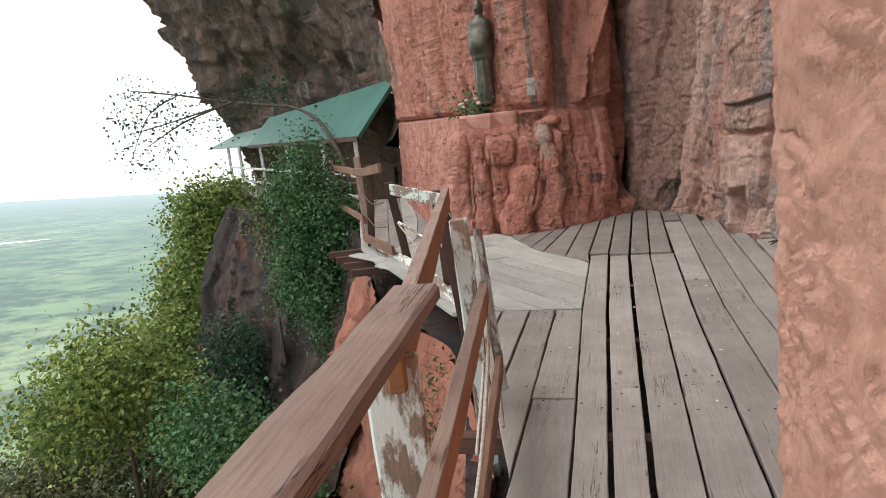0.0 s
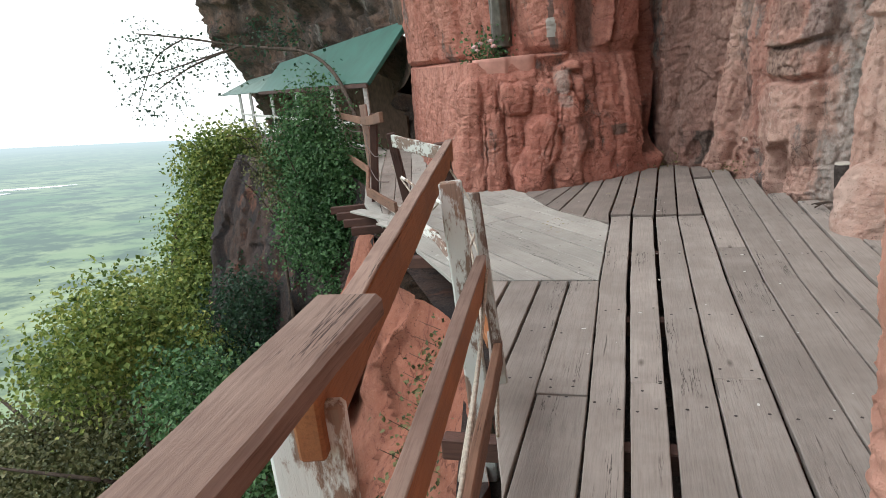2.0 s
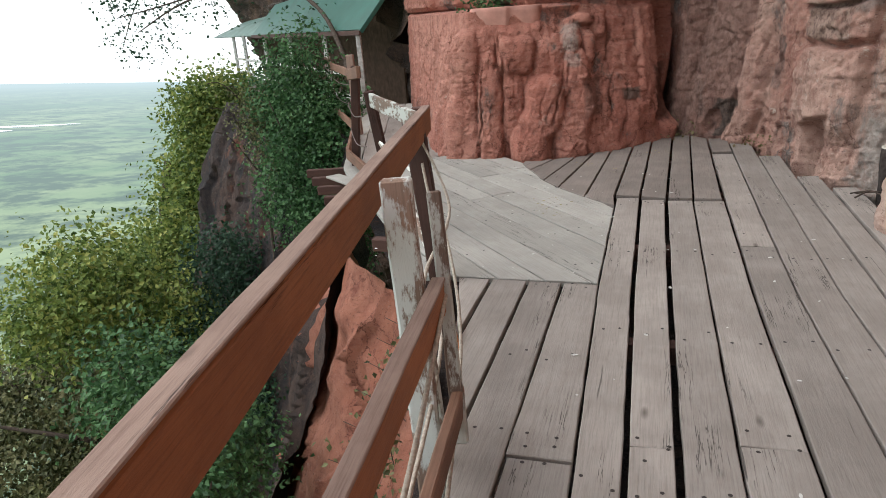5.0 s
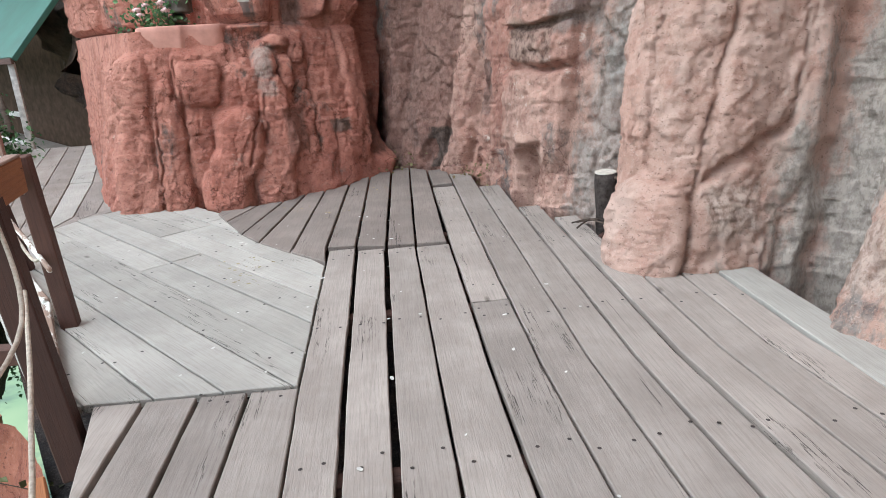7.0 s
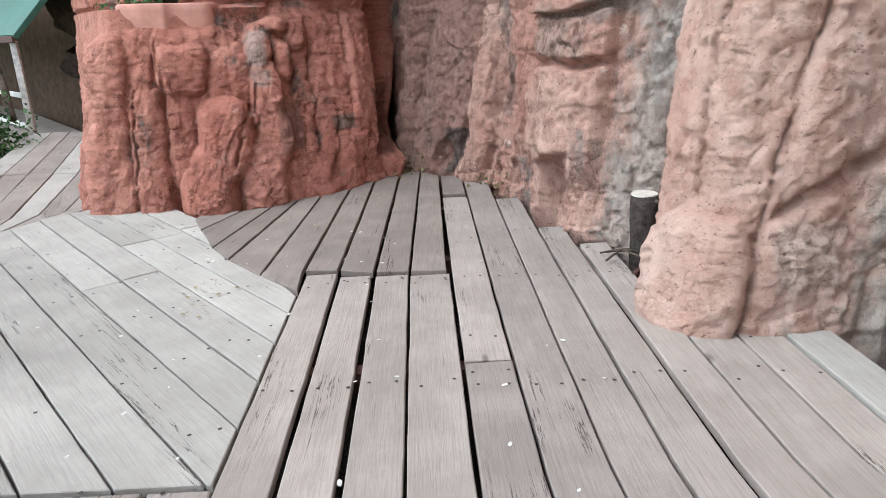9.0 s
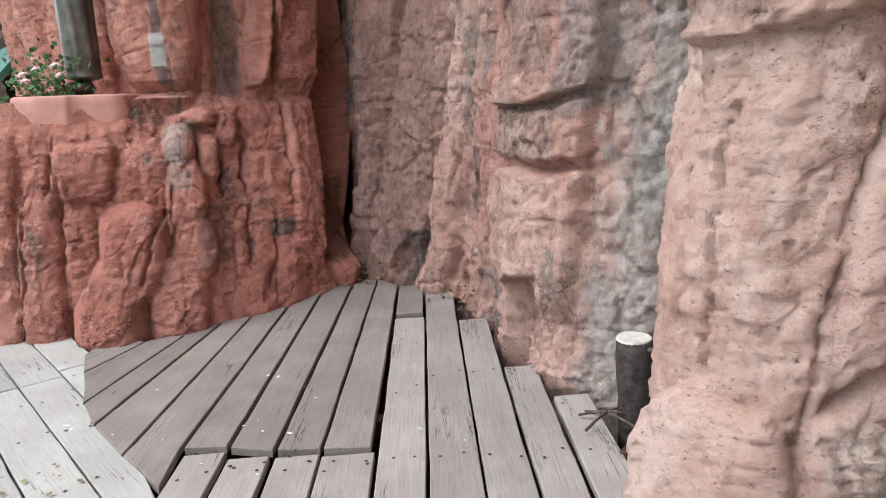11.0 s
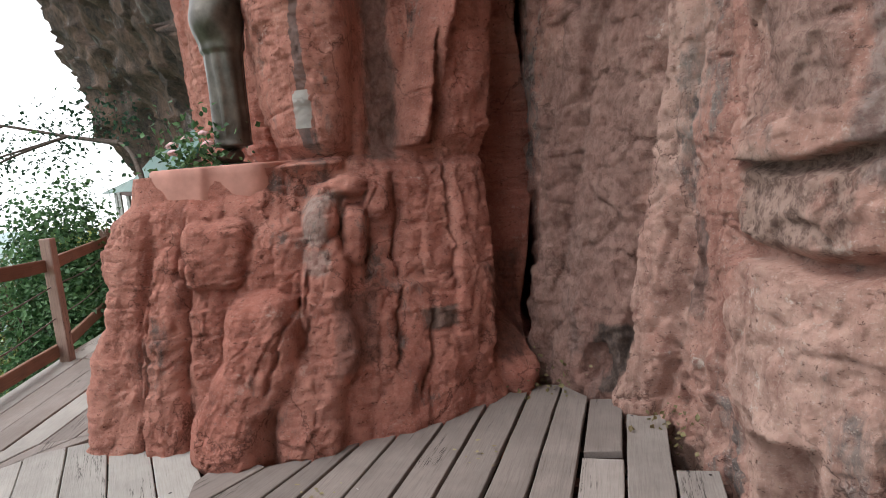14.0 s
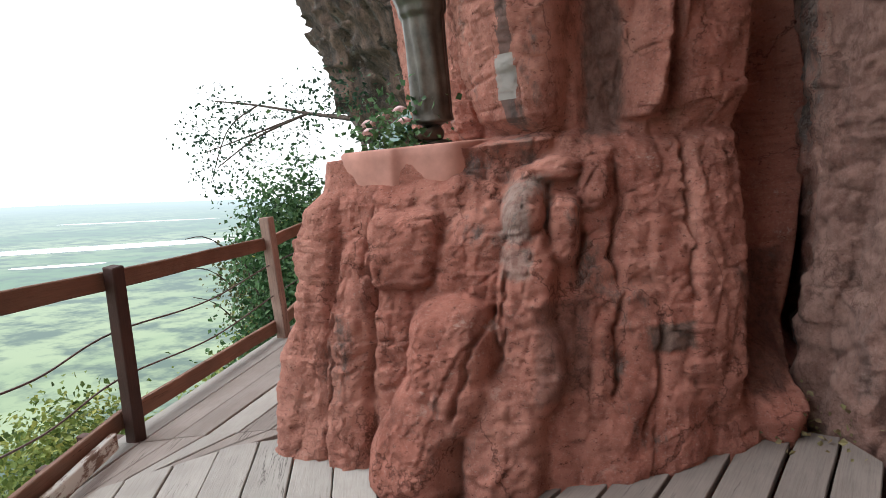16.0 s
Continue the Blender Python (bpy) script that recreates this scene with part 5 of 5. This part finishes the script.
for h in (0.36, 0.64):
    tube("wire", [(-0.66, 7.15, h + 0.06), (-0.9, 7.8, h - 0.02), (-1.1, 8.46, h + 0.02), (-1.32, 9.5, h - 0.05), (-1.55, 10.6, h + 0.01), (-2.05, 11.9, h - 0.04), (-2.53, 13.2, h)], 0.006, WIRE, view_rail, "slack rusty wire", 6)


# ---- statue on the shelf ----
def statue_mesh():
    """A robed standing figure: base disc, hem, pleated skirt, draped sleeves, shoulders, neck and head."""
    verts, faces = [], []
    rings, seg = 130, 64
    prof = [(0.0, 0.125, 0.115), (0.008, 0.125, 0.115), (0.011, 0.05, 0.06), (0.06, 0.045, 0.055), (0.074, 0.06, 0.06), (0.082, 0.162, 0.138), (0.11, 0.152, 0.126), (0.3, 0.155, 0.126), (0.475, 0.162, 0.13), (0.488, 0.182, 0.146), (0.53, 0.192, 0.152), (0.58, 0.2, 0.158),
            (0.64, 0.212, 0.165), (0.72, 0.21, 0.155), (0.79, 0.212, 0.138), (0.83, 0.165, 0.11), (0.85, 0.085, 0.075), (0.868, 0.056, 0.06), (0.885, 0.068, 0.08), (0.92, 0.08, 0.094), (0.955, 0.076, 0.09), (0.985, 0.05, 0.06), (1.0, 0.012, 0.015)]
    hs, xs, ys = (np.array(c) for c in zip(*prof))
    for i in range(rings + 1):
        h = i / rings
        rx, ry = np.interp(h, hs, xs), np.interp(h, hs, ys)
        for s in range(seg):
            a = 2 * math.pi * s / seg
            pleat = 0.006 * math.sin(a * 9 + 3.0 * noise.noise(Vector((math.cos(a) * 1.5, math.sin(a) * 1.5, h * 2.5)))) * min(1, max(0, (h - 0.085) / 0.05)) * min(1, max(0, (0.6 - h) / 0.12))
            sag = 0.005 * math.sin(h * 46 + 13 * math.cos(a * 0.5 + 0.8) + 2 * noise.noise(Vector((a, h * 4, 0)))) * min(1, max(0, (h - 0.49) / 0.03)) * min(1, max(0, (0.8 - h) / 0.06))
            x, y = (rx + pleat + sag) * math.cos(a), (ry + pleat + sag) * math.sin(a)
            arms = math.exp(-((h - 0.62) / 0.075) ** 2)
            if math.sin(a) < 0:
                y -= 0.06 * arms * abs(math.sin(a)) ** 0.7
            if 0.885 < h < 0.965 and math.sin(a) < -0.85:
                y -= 0.012 * math.exp(-((h - 0.915) / 0.012) ** 2)
            verts.append((x, y, h * 1.56))
    for i in range(rings):
        for s in range(seg):
            q2 = (s + 1) % seg
            faces.append((i * seg + s, i * seg + q2, (i + 1) * seg + q2, (i + 1) * seg + s))
    faces.append(tuple(range(seg - 1, -1, -1)))
    faces.append(tuple(range(rings * seg, (rings + 1) * seg)))
    for side in (-0.055, 0.055):
        start = len(verts)
        for i in range(9):
            for k in range(12):
                a, e = 2 * math.pi * k / 12, math.pi * i / 8
                verts.append((side + 0.05 * math.sin(e) * math.cos(a), -0.08 - 0.12 * math.cos(e), 0.06 + 0.05 * math.sin(e) * math.sin(a) * (1.3 if math.cos(e) < 0 else 0.8)))
        for i in range(8):
            for k in range(12):
                q2 = (k + 1) % 12
                faces.append((start + i * 12 + k, start + i * 12 + q2, start + (i + 1) * 12 + q2, start + (i + 1) * 12 + k))
    return verts, faces


def plinth_mesh():
    """A low plaster block with uneven sides, wider at the foot."""
    out = [(0.22, 9.75), (0.27, 9.2), (0.34, 8.93), (0.62, 8.87), (0.72, 8.9), (0.98, 8.93), (1.04, 9.25), (1.0, 9.75)]
    ring = spline(out + [out[0]], np.arange(0, 8, 0.125))[:64]
    vv, ff = [], []
    levels = [(1.22, 0.0), (1.3, 0.0), (1.4, -0.006), (1.5, -0.008), (1.545, -0.012), (1.557, -0.028)]
    for z, grow in levels:
        for k, (x, y) in enumerate(ring):
            d = Vector((x - 0.68, y - 9.35)).normalized()
            q = 0.03 + grow + 0.012 * noise.noise(Vector((x * 7, y * 7, z * 7)))
            sink = 0.05 * max(0, 1.42 - z) * (2.2 if x > 0.66 else 0.5)
            vv.append((x + d.x * (q - sink), y + d.y * (q - sink), z))
    for i in range(len(levels) - 1):
        for k in range(64):
            j = (k + 1) % 64
            ff.append((i * 64 + k, i * 64 + j, (i + 1) * 64 + j, (i + 1) * 64 + k))
    ff.append(tuple(range(5 * 64, 6 * 64)))
    ff.append(tuple(range(63, -1, -1)))
    return vv, ff


pv, pf = plinth_mesh()
tagged(mesh_from("plinth", pv, pf, CONCRETE), "smoothed pink plaster plinth on the rock shelf", "plinth")
sv, sf = statue_mesh()
statue = mesh_from("statue", sv, sf, BRONZE)
statue.matrix_world = pose(0.64, 9.5, 1.558, 0, 0, -30) @ Matrix.Diagonal((0.87, 0.87, 1.0, 1.0))
tagged(statue, "dark weathered bronze robed standing statue on the shelf", "statue")

tagged(tube("iron_peg", [(1.0, 9.45, 2.42), (1.1, 9.52, 2.42), (1.25, 9.62, 2.41)], 0.012, WIRE, None, "", 8), "short rusty iron peg stuck in the cliff", "peg")

# ---- flowers, log ----
flowers = empty("flower_bunch", "pink artificial flowers with green leaves on the shelf", "flowers", at=(0.42, 9.4, 1.55))
leaf_cloud("leaves", [(0.40, 9.38, 1.63, 0.15, 0.12, 0.07), (0.44, 9.4, 1.7, 0.08, 0.08, 0.08)], 520, 0.05, LEAF_IVY, flowers, 71)
for k, (x, y, z) in enumerate(((0.28, 9.34, 1.73), (0.49, 9.36, 1.79), (0.35, 9.42, 1.77), (0.53, 9.32, 1.72), (0.3, 9.3, 1.68))):
    bm = bmesh.new()
    for w in range(14):
        a, e = w * 2.4, 0.3 + 0.05 * w
        mm = Matrix.Rotation(a, 4, "Z") @ Matrix.Rotation(e, 4, "Y") @ Matrix.Translation((0.018, 0, 0.006)) @ Matrix.Diagonal((0.036, 0.026, 0.008, 1))
        bmesh.ops.create_icosphere(bm, subdivisions=1, radius=1, matrix=mm)
    fl = part("flower", bm, PETAL, flowers, "", True)
    fl.location = (x, y, z)

log = empty("log_post", "short dark bark-covered log standing at the cliff foot", "log", at=(3.5, 6.3, -0.15))
tube("trunk", [(3.5, 6.3, -0.15), (3.49, 6.3, 0.1), (3.48, 6.31, 0.37)], 0.082, plain_material("black_bark", (0.05, 0.042, 0.038), 0.95, 0, 0.5, 30, 1.0, 0.1), log, "", 20, 1.0, 0.15)
bm = bmesh.new()
bmesh.ops.create_cone(bm, cap_ends=True, segments=20, radius1=0.078, radius2=0.074, depth=0.012)
co = part("cut_end", bm, CUT_END, log, "pale sawn end")
co.location = (3.48, 6.31, 0.374)
tube("crossbar", [(3.46, 6.3, 0.335), (3.54, 6.2, 0.345), (3.62, 6.1, 0.35)], 0.014, BARK, log, "thin stick tied across", 8, 0.8, 0.2)
tagged(beam("offcut_plank", (3.28, 6.02, -0.05), (3.62, 6.28, -0.05), 0.03, 0.13, POST_WOOD, None, "", 0, 0.004, 0.004), "short dark offcut plank wedged below the log", "plank")
for k, (a, b) in enumerate((((3.2, 6.2, 0.03), (3.5, 6.4, 0.0)), ((3.24, 6.36, 0.02), (3.46, 6.24, 0.04)), ((3.3, 6.42, 0.0), (3.42, 6.1, 0.03)))):
    tagged(tube("twig", [a, ((a[0] + b[0]) / 2, (a[1] + b[1]) / 2, 0.05), b], 0.007, BARK, None, "", 6, 0.6, 0.2), "thin dry twig lying at the cliff foot", "twig", "twigs by the log")


# ---- green roofed shelter ----
shelter = empty("shelter", "open timber shelter with a green sheet roof under the overhang", "shelter", at=(-3, 14, 0))


def slab(name, corners, thick, material, label=""):
    up = (Vector(corners[1]) - Vector(corners[0])).cross(Vector(corners[3]) - Vector(corners[0])).normalized()
    vv = [tuple(Vector(c)) for c in corners] + [tuple(Vector(c) - up * thick) for c in corners]
    ff = [(0, 1, 2, 3), (7, 6, 5, 4)] + [(i + 4, (i + 1) % 4 + 4, (i + 1) % 4, i) for i in range(4)]
    ob = mesh_from(name, vv, ff, material, False, shelter)
    if label:
        ob["label"] = label
    return ob


slab("roof", [(-2.05, 13.9, 1.36), (-1.2, 14.6, 2.5), (-6.7, 23.2, 2.15), (-7.4, 22.7, 1.3)], 0.03, GREEN_ROOF, "sloping green sheet roof")
slab("roof", [(-7.3, 22.9, 1.27), (-6.7, 23.4, 1.9), (-9.6, 28.0, 1.75), (-10.8, 27.6, 1.25)], 0.03, plain_material("faded_green_roof_sheet", (0.12, 0.2, 0.17), 0.6, 0, 0.3, 2.0), "faded grey-green roof sheet")
beam("fascia", (-2.05, 13.86, 1.30), (-7.4, 22.66, 1.25), 0.04, 0.09, POST_WOOD, shelter)
beam("fascia", (-2.03, 13.86, 1.32), (-1.18, 14.56, 2.46), 0.04, 0.08, GREEN_ROOF, shelter)
for x, y in ((-2.15, 14.15), (-3.3, 16.0), (-5.0, 18.9), (-6.6, 21.5), (-8.2, 24.0), (-9.2, 25.6)):
    beam("post", (x, y, -2.0), (x, y, 1.28), 0.09, 0.09, WHITE_POST, shelter, "white painted post")
for h in (0.05, 0.5):
    beam("rail", (-2.15, 14.15, h), (-9.2, 25.6, h), 0.05, 0.07, WHITE_POST, shelter)
slab("back_wall", [(-1.7, 16.5, -2.0), (-1.7, 16.5, 1.9), (-6.9, 24.6, 1.9), (-6.9, 24.6, -2.0)], 0.06, DARK_WALL, "dark brown board wall")
slab("platform", [(-2.2, 13.8, -0.3), (-1.2, 14.5, -0.3), (-6.5, 25.0, -0.3), (-9.3, 25.6, -0.3)], 0.15, DECK_WOOD)

# ---- trees and bushes on the slope ----
def tree(name, label, trunk, limbs, blobs, count, size, leaf, seed, spread=1.0):
    """Trunk, limbs and crown; spread carries the whole tree outwards from the terrace's head."""
    o = Vector((0.45, -0.36, 1.58))
    far = lambda q: tuple(o + (Vector(q) - o) * spread)
    trunk = [far(q) for q in trunk]
    root = empty(name, label, "bush" if name == "bush" else "tree", at=trunk[0])
    for k, (pts, r) in enumerate([(trunk, limbs[0])] + [([far(q) for q in pts], r) for pts, r in limbs[1]]):
        tube("trunk" if k == 0 else "branch", pts, r * spread, BARK, root, "", 8, 0.35, 0.2)
    leaf_cloud("crown", [(*far(b[:3]), b[3] * spread, b[4] * spread, b[5] * spread) for b in blobs], count, size, leaf, root, seed)
    return root


tree("tree", "leafy yellow-green tree on the slope below the cliff", [(-4.6, 7.5, -8), (-4.5, 7.6, -5), (-4.2, 7.9, -2.0), (-3.9, 8.4, 0.0)],
     (0.16, [([(-4.4, 7.7, -3.0), (-4.55, 7.3, -2.0), (-4.6, 7.2, -1.6)], 0.05), ([(-4.3, 7.9, -2.2), (-3.6, 7.4, -1.0)], 0.04), ([(-4.2, 7.9, -1.6), (-3.3, 8.4, 0.2)], 0.04)]),
     [(-3.42, 8.7, 0.25, 0.38, 0.45, 0.42), (-3.3, 8.8, 0.56, 0.4, 0.4, 0.36), (-3.1, 8.9, 0.3, 0.4, 0.4, 0.5), (-3.42, 8.3, -0.4, 0.4, 0.45, 0.4), (-3.4, 8.2, -0.3, 0.5, 0.5, 0.5), (-3.0, 8.1, -0.5, 0.3, 0.35, 0.4), (-2.9, 9.0, 0.42, 0.32, 0.4, 0.34), (-2.75, 8.9, 0.1, 0.3, 0.35, 0.36), (-2.85, 8.7, -0.3, 0.32, 0.35, 0.4), (-2.95, 8.2, -0.95, 0.34, 0.35, 0.4), (-3.15, 9.0, 0.72, 0.3, 0.35, 0.2),
      (-3.6, 7.8, -1.15, 0.42, 0.5, 0.42), (-3.5, 7.5, -0.95, 0.55, 0.5, 0.5), (-3.5, 8.6, 0.68, 0.28, 0.3, 0.2), (-4.3, 7.4, -1.85, 0.55, 0.5, 0.42), (-4.05, 7.2, -1.6, 0.6, 0.5, 0.48)], 62000, 0.15, LEAF_TREE, 3, 2.6)
tree("tree", "dull olive tree with bare grey limbs on the steep slope", [(-4.5, 5.0, -9), (-4.4, 5.3, -5), (-4.2, 5.9, -2.6)],
     (0.12, [([(-4.3, 5.6, -3.6), (-3.4, 5.6, -2.3), (-2.9, 5.7, -1.6)], 0.05), ([(-4.2, 5.9, -2.8), (-5.0, 6.2, -1.8), (-5.6, 6.4, -1.4)], 0.04), ([(-3.4, 5.6, -2.3), (-3.6, 5.2, -1.9), (-4.4, 5.0, -1.6)], 0.03), ([(-4.4, 5.3, -3.5), (-4.0, 4.6, -2.4), (-3.2, 4.5, -2.1)], 0.035), ([(-2.9, 5.7, -1.6), (-2.6, 5.9, -1.3)], 0.02)]),
     [(-4.7, 6.9, -1.8, 0.5, 0.45, 0.4), (-4.1, 6.5, -1.5, 0.6, 0.5, 0.42), (-4.5, 6.0, -2.0, 0.6, 0.5, 0.42), (-3.6, 5.8, -2.0, 0.55, 0.5, 0.42), (-5.3, 6.0, -2.2, 0.5, 0.5, 0.4), (-3.4, 6.8, -1.7, 0.5, 0.5, 0.45), (-4.4, 5.2, -2.3, 0.7, 0.6, 0.42), (-3.2, 5.0, -2.7, 0.6, 0.6, 0.42), (-5.5, 5.2, -2.6, 0.6, 0.6, 0.4), (-2.9, 6.2, -2.4, 0.4, 0.4, 0.4)], 38000, 0.13, LEAF_DULL, 5, 2.3)
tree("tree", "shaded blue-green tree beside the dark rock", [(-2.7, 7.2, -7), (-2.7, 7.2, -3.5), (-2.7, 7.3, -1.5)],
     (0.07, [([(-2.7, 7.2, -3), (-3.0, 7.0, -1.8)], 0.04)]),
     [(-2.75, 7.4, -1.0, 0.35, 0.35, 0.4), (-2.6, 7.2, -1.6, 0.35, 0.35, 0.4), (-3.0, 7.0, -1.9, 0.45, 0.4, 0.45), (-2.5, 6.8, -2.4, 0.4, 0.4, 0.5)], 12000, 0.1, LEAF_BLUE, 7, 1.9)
tree("bush", "leafless grey-brown thicket clinging to the rock", [(-2.9, 9.6, -2.0), (-2.9, 9.7, -0.6), (-2.85, 9.8, 0.4)],
     (0.03, [([(-2.9, 9.7, -0.8 + 0.15 * k), (-2.9 + 0.45 * math.cos(k * 2.1), 9.6 + 0.3 * math.sin(k * 2.1), -0.1 + 0.12 * k), (-2.9 + 0.8 * math.cos(k * 2.1), 9.5 + 0.4 * math.sin(k * 2.1), 0.1 + 0.1 * k)], 0.012) for k in range(9)]),
     [(-2.75, 9.6, 0.45, 0.4, 0.4, 0.45), (-2.55, 9.5, -0.1, 0.35, 0.35, 0.4)], 3600, 0.06, LEAF_DULL, 17, 1.4)
tree("bush", "dark green leafy bush climbing past the walkway", [(-3.2, 12.8, -4), (-3.1, 12.9, -1.5), (-3.0, 13.0, 0.6)],
     (0.06, [([(-3.1, 12.9, -1.5), (-3.5, 12.6, 0.3)], 0.03)]),
     [(-3.0, 13.1, 0.75, 0.5, 0.5, 0.7), (-2.85, 12.9, -0.2, 0.75, 0.6, 0.8), (-3.2, 12.8, -1.3, 0.75, 0.6, 0.9), (-2.6, 12.5, -1.9, 0.6, 0.5, 1.1), (-2.3, 12.6, -0.4, 0.4, 0.4, 0.8), (-3.5, 13.4, 0.2, 0.5, 0.5, 0.7)], 24000, 0.075, LEAF_IVY, 9)
tree("tree", "bare-limbed tree arching out with sparse leaves", [(-2.3, 13.9, 0.2), (-2.6, 14.6, 0.95), (-3.2, 15.6, 1.75), (-4.3, 17.2, 2.25), (-6.2, 19.4, 2.55)],
     (0.055, [([(-4.3, 17.2, 2.25), (-6.4, 19.0, 2.6), (-8.2, 19.6, 3.0), (-9.8, 20.0, 3.3)], 0.05), ([(-6.4, 19.0, 2.6), (-7.8, 18.9, 2.2), (-9.0, 18.8, 1.6)], 0.035), ([(-6.4, 19.0, 2.6), (-8.4, 19.0, 2.2), (-9.8, 19.3, 2.0)], 0.03),
              ([(-8.2, 19.6, 3.0), (-9.2, 19.6, 2.5), (-10.0, 19.6, 1.2)], 0.025)]),
     [(-8.2, 19.2, 2.3, 1.7, 0.9, 0.9), (-9.2, 19.2, 1.5, 1.0, 0.7, 0.7), (-9.4, 19.6, 2.9, 1.0, 0.6, 0.7), (-5.0, 17.8, 2.7, 0.7, 0.6, 0.35), (-3.5, 15.9, 2.0, 0.4, 0.4, 0.3)], 1400, 0.10, LEAF_BLUE, 12)
tree("tree", "bright green young tree beyond the railing", [(-8.0, 13.0, -16), (-7.9, 13.0, -8), (-7.8, 13.1, -4.2)],
     (0.12, [([(-7.9, 13, -7), (-7.1, 13.4, -4)], 0.05)]),
     [(-7.9, 12.9, -2.9, 1.1, 1.0, 0.75), (-7.0, 13.4, -3.9, 0.8, 0.8, 0.7), (-8.6, 12.6, -3.8, 1.1, 1.0, 0.8), (-6.6, 13.9, -4.6, 0.9, 0.8, 0.6)], 11000, 0.12, LEAF_TREE, 15)

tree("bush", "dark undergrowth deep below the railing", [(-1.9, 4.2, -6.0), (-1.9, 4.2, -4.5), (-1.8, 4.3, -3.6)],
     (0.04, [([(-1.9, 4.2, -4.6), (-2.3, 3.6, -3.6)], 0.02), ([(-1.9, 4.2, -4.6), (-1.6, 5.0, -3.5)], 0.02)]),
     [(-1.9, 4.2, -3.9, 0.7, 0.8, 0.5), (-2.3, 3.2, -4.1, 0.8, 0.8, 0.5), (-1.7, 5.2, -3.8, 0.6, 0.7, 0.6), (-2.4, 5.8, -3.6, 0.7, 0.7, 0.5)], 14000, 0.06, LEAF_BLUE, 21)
tree("bush", "dry grassy weeds on the rock beneath the railing", [(-0.1, 3.9, -1.2), (-0.1, 3.9, -0.8), (-0.05, 3.9, -0.5)],
     (0.008, [([(-0.05, 3.6 + 0.2 * k, -1.0), (-0.1 + 0.05 * k, 3.5 + 0.25 * k, -0.6), (-0.2, 3.3 + 0.3 * k, -0.35)], 0.005) for k in range(7)]),
     [(-0.05, 3.9, -0.85, 0.16, 0.6, 0.3), (-0.1, 3.0, -1.2, 0.12, 0.5, 0.3), (0.0, 4.6, -0.6, 0.15, 0.4, 0.25)], 1500, 0.04, LEAF_DULL, 23)

tree("bush", "green shrub rooted in the rock below the walkway edge", [(-1.9, 5.4, -4.0), (-2.0, 5.4, -2.4), (-2.1, 5.5, -1.4)],
     (0.04, [([(-2.0, 5.4, -2.4), (-1.6, 5.0, -1.6)], 0.02), ([(-2.0, 5.4, -2.4), (-2.6, 5.9, -1.2)], 0.02)]),
     [(-2.2, 5.5, -1.3, 0.45, 0.45, 0.4), (-1.75, 5.1, -1.9, 0.4, 0.4, 0.45), (-2.6, 5.9, -1.2, 0.4, 0.4, 0.35), (-2.0, 5.9, -2.0, 0.5, 0.5, 0.5)], 9000, 0.055, LEAF_IVY, 25)

# ---- dry leaves in the back corner and on the boards ----
litter = leaf_cloud("leaf_litter", [(2.5, 9.12, 0.05, 0.16, 0.14, 0.03), (2.68, 8.98, 0.03, 0.1, 0.1, 0.02), (3.2, 8.3, 0.02, 0.06, 0.08, 0.02)], 300, 0.032, LEAF_DRY, None, 31, 0.0)
litter2 = leaf_cloud("leaf_scatter", [(*at_uv(-1.1, 1.7, 0.012), 0.9, 0.9, 0.004), (*at_uv(0.0, 3.2, 0.016), 0.6, 0.7, 0.004)], 84, 0.03, LEAF_DRY, None, 41, 0.0)
for v in litter2.data.vertices:
    v.co.z = max(0.012, min(0.03, 0.014 + (v.co.z - 0.012) * 0.15))
tagged(litter2, "few small dry leaves scattered on the boards", "leaves", kind="stuff")
tagged(litter, "dry and green leaves gathered in the corner", "leaves", kind="stuff")
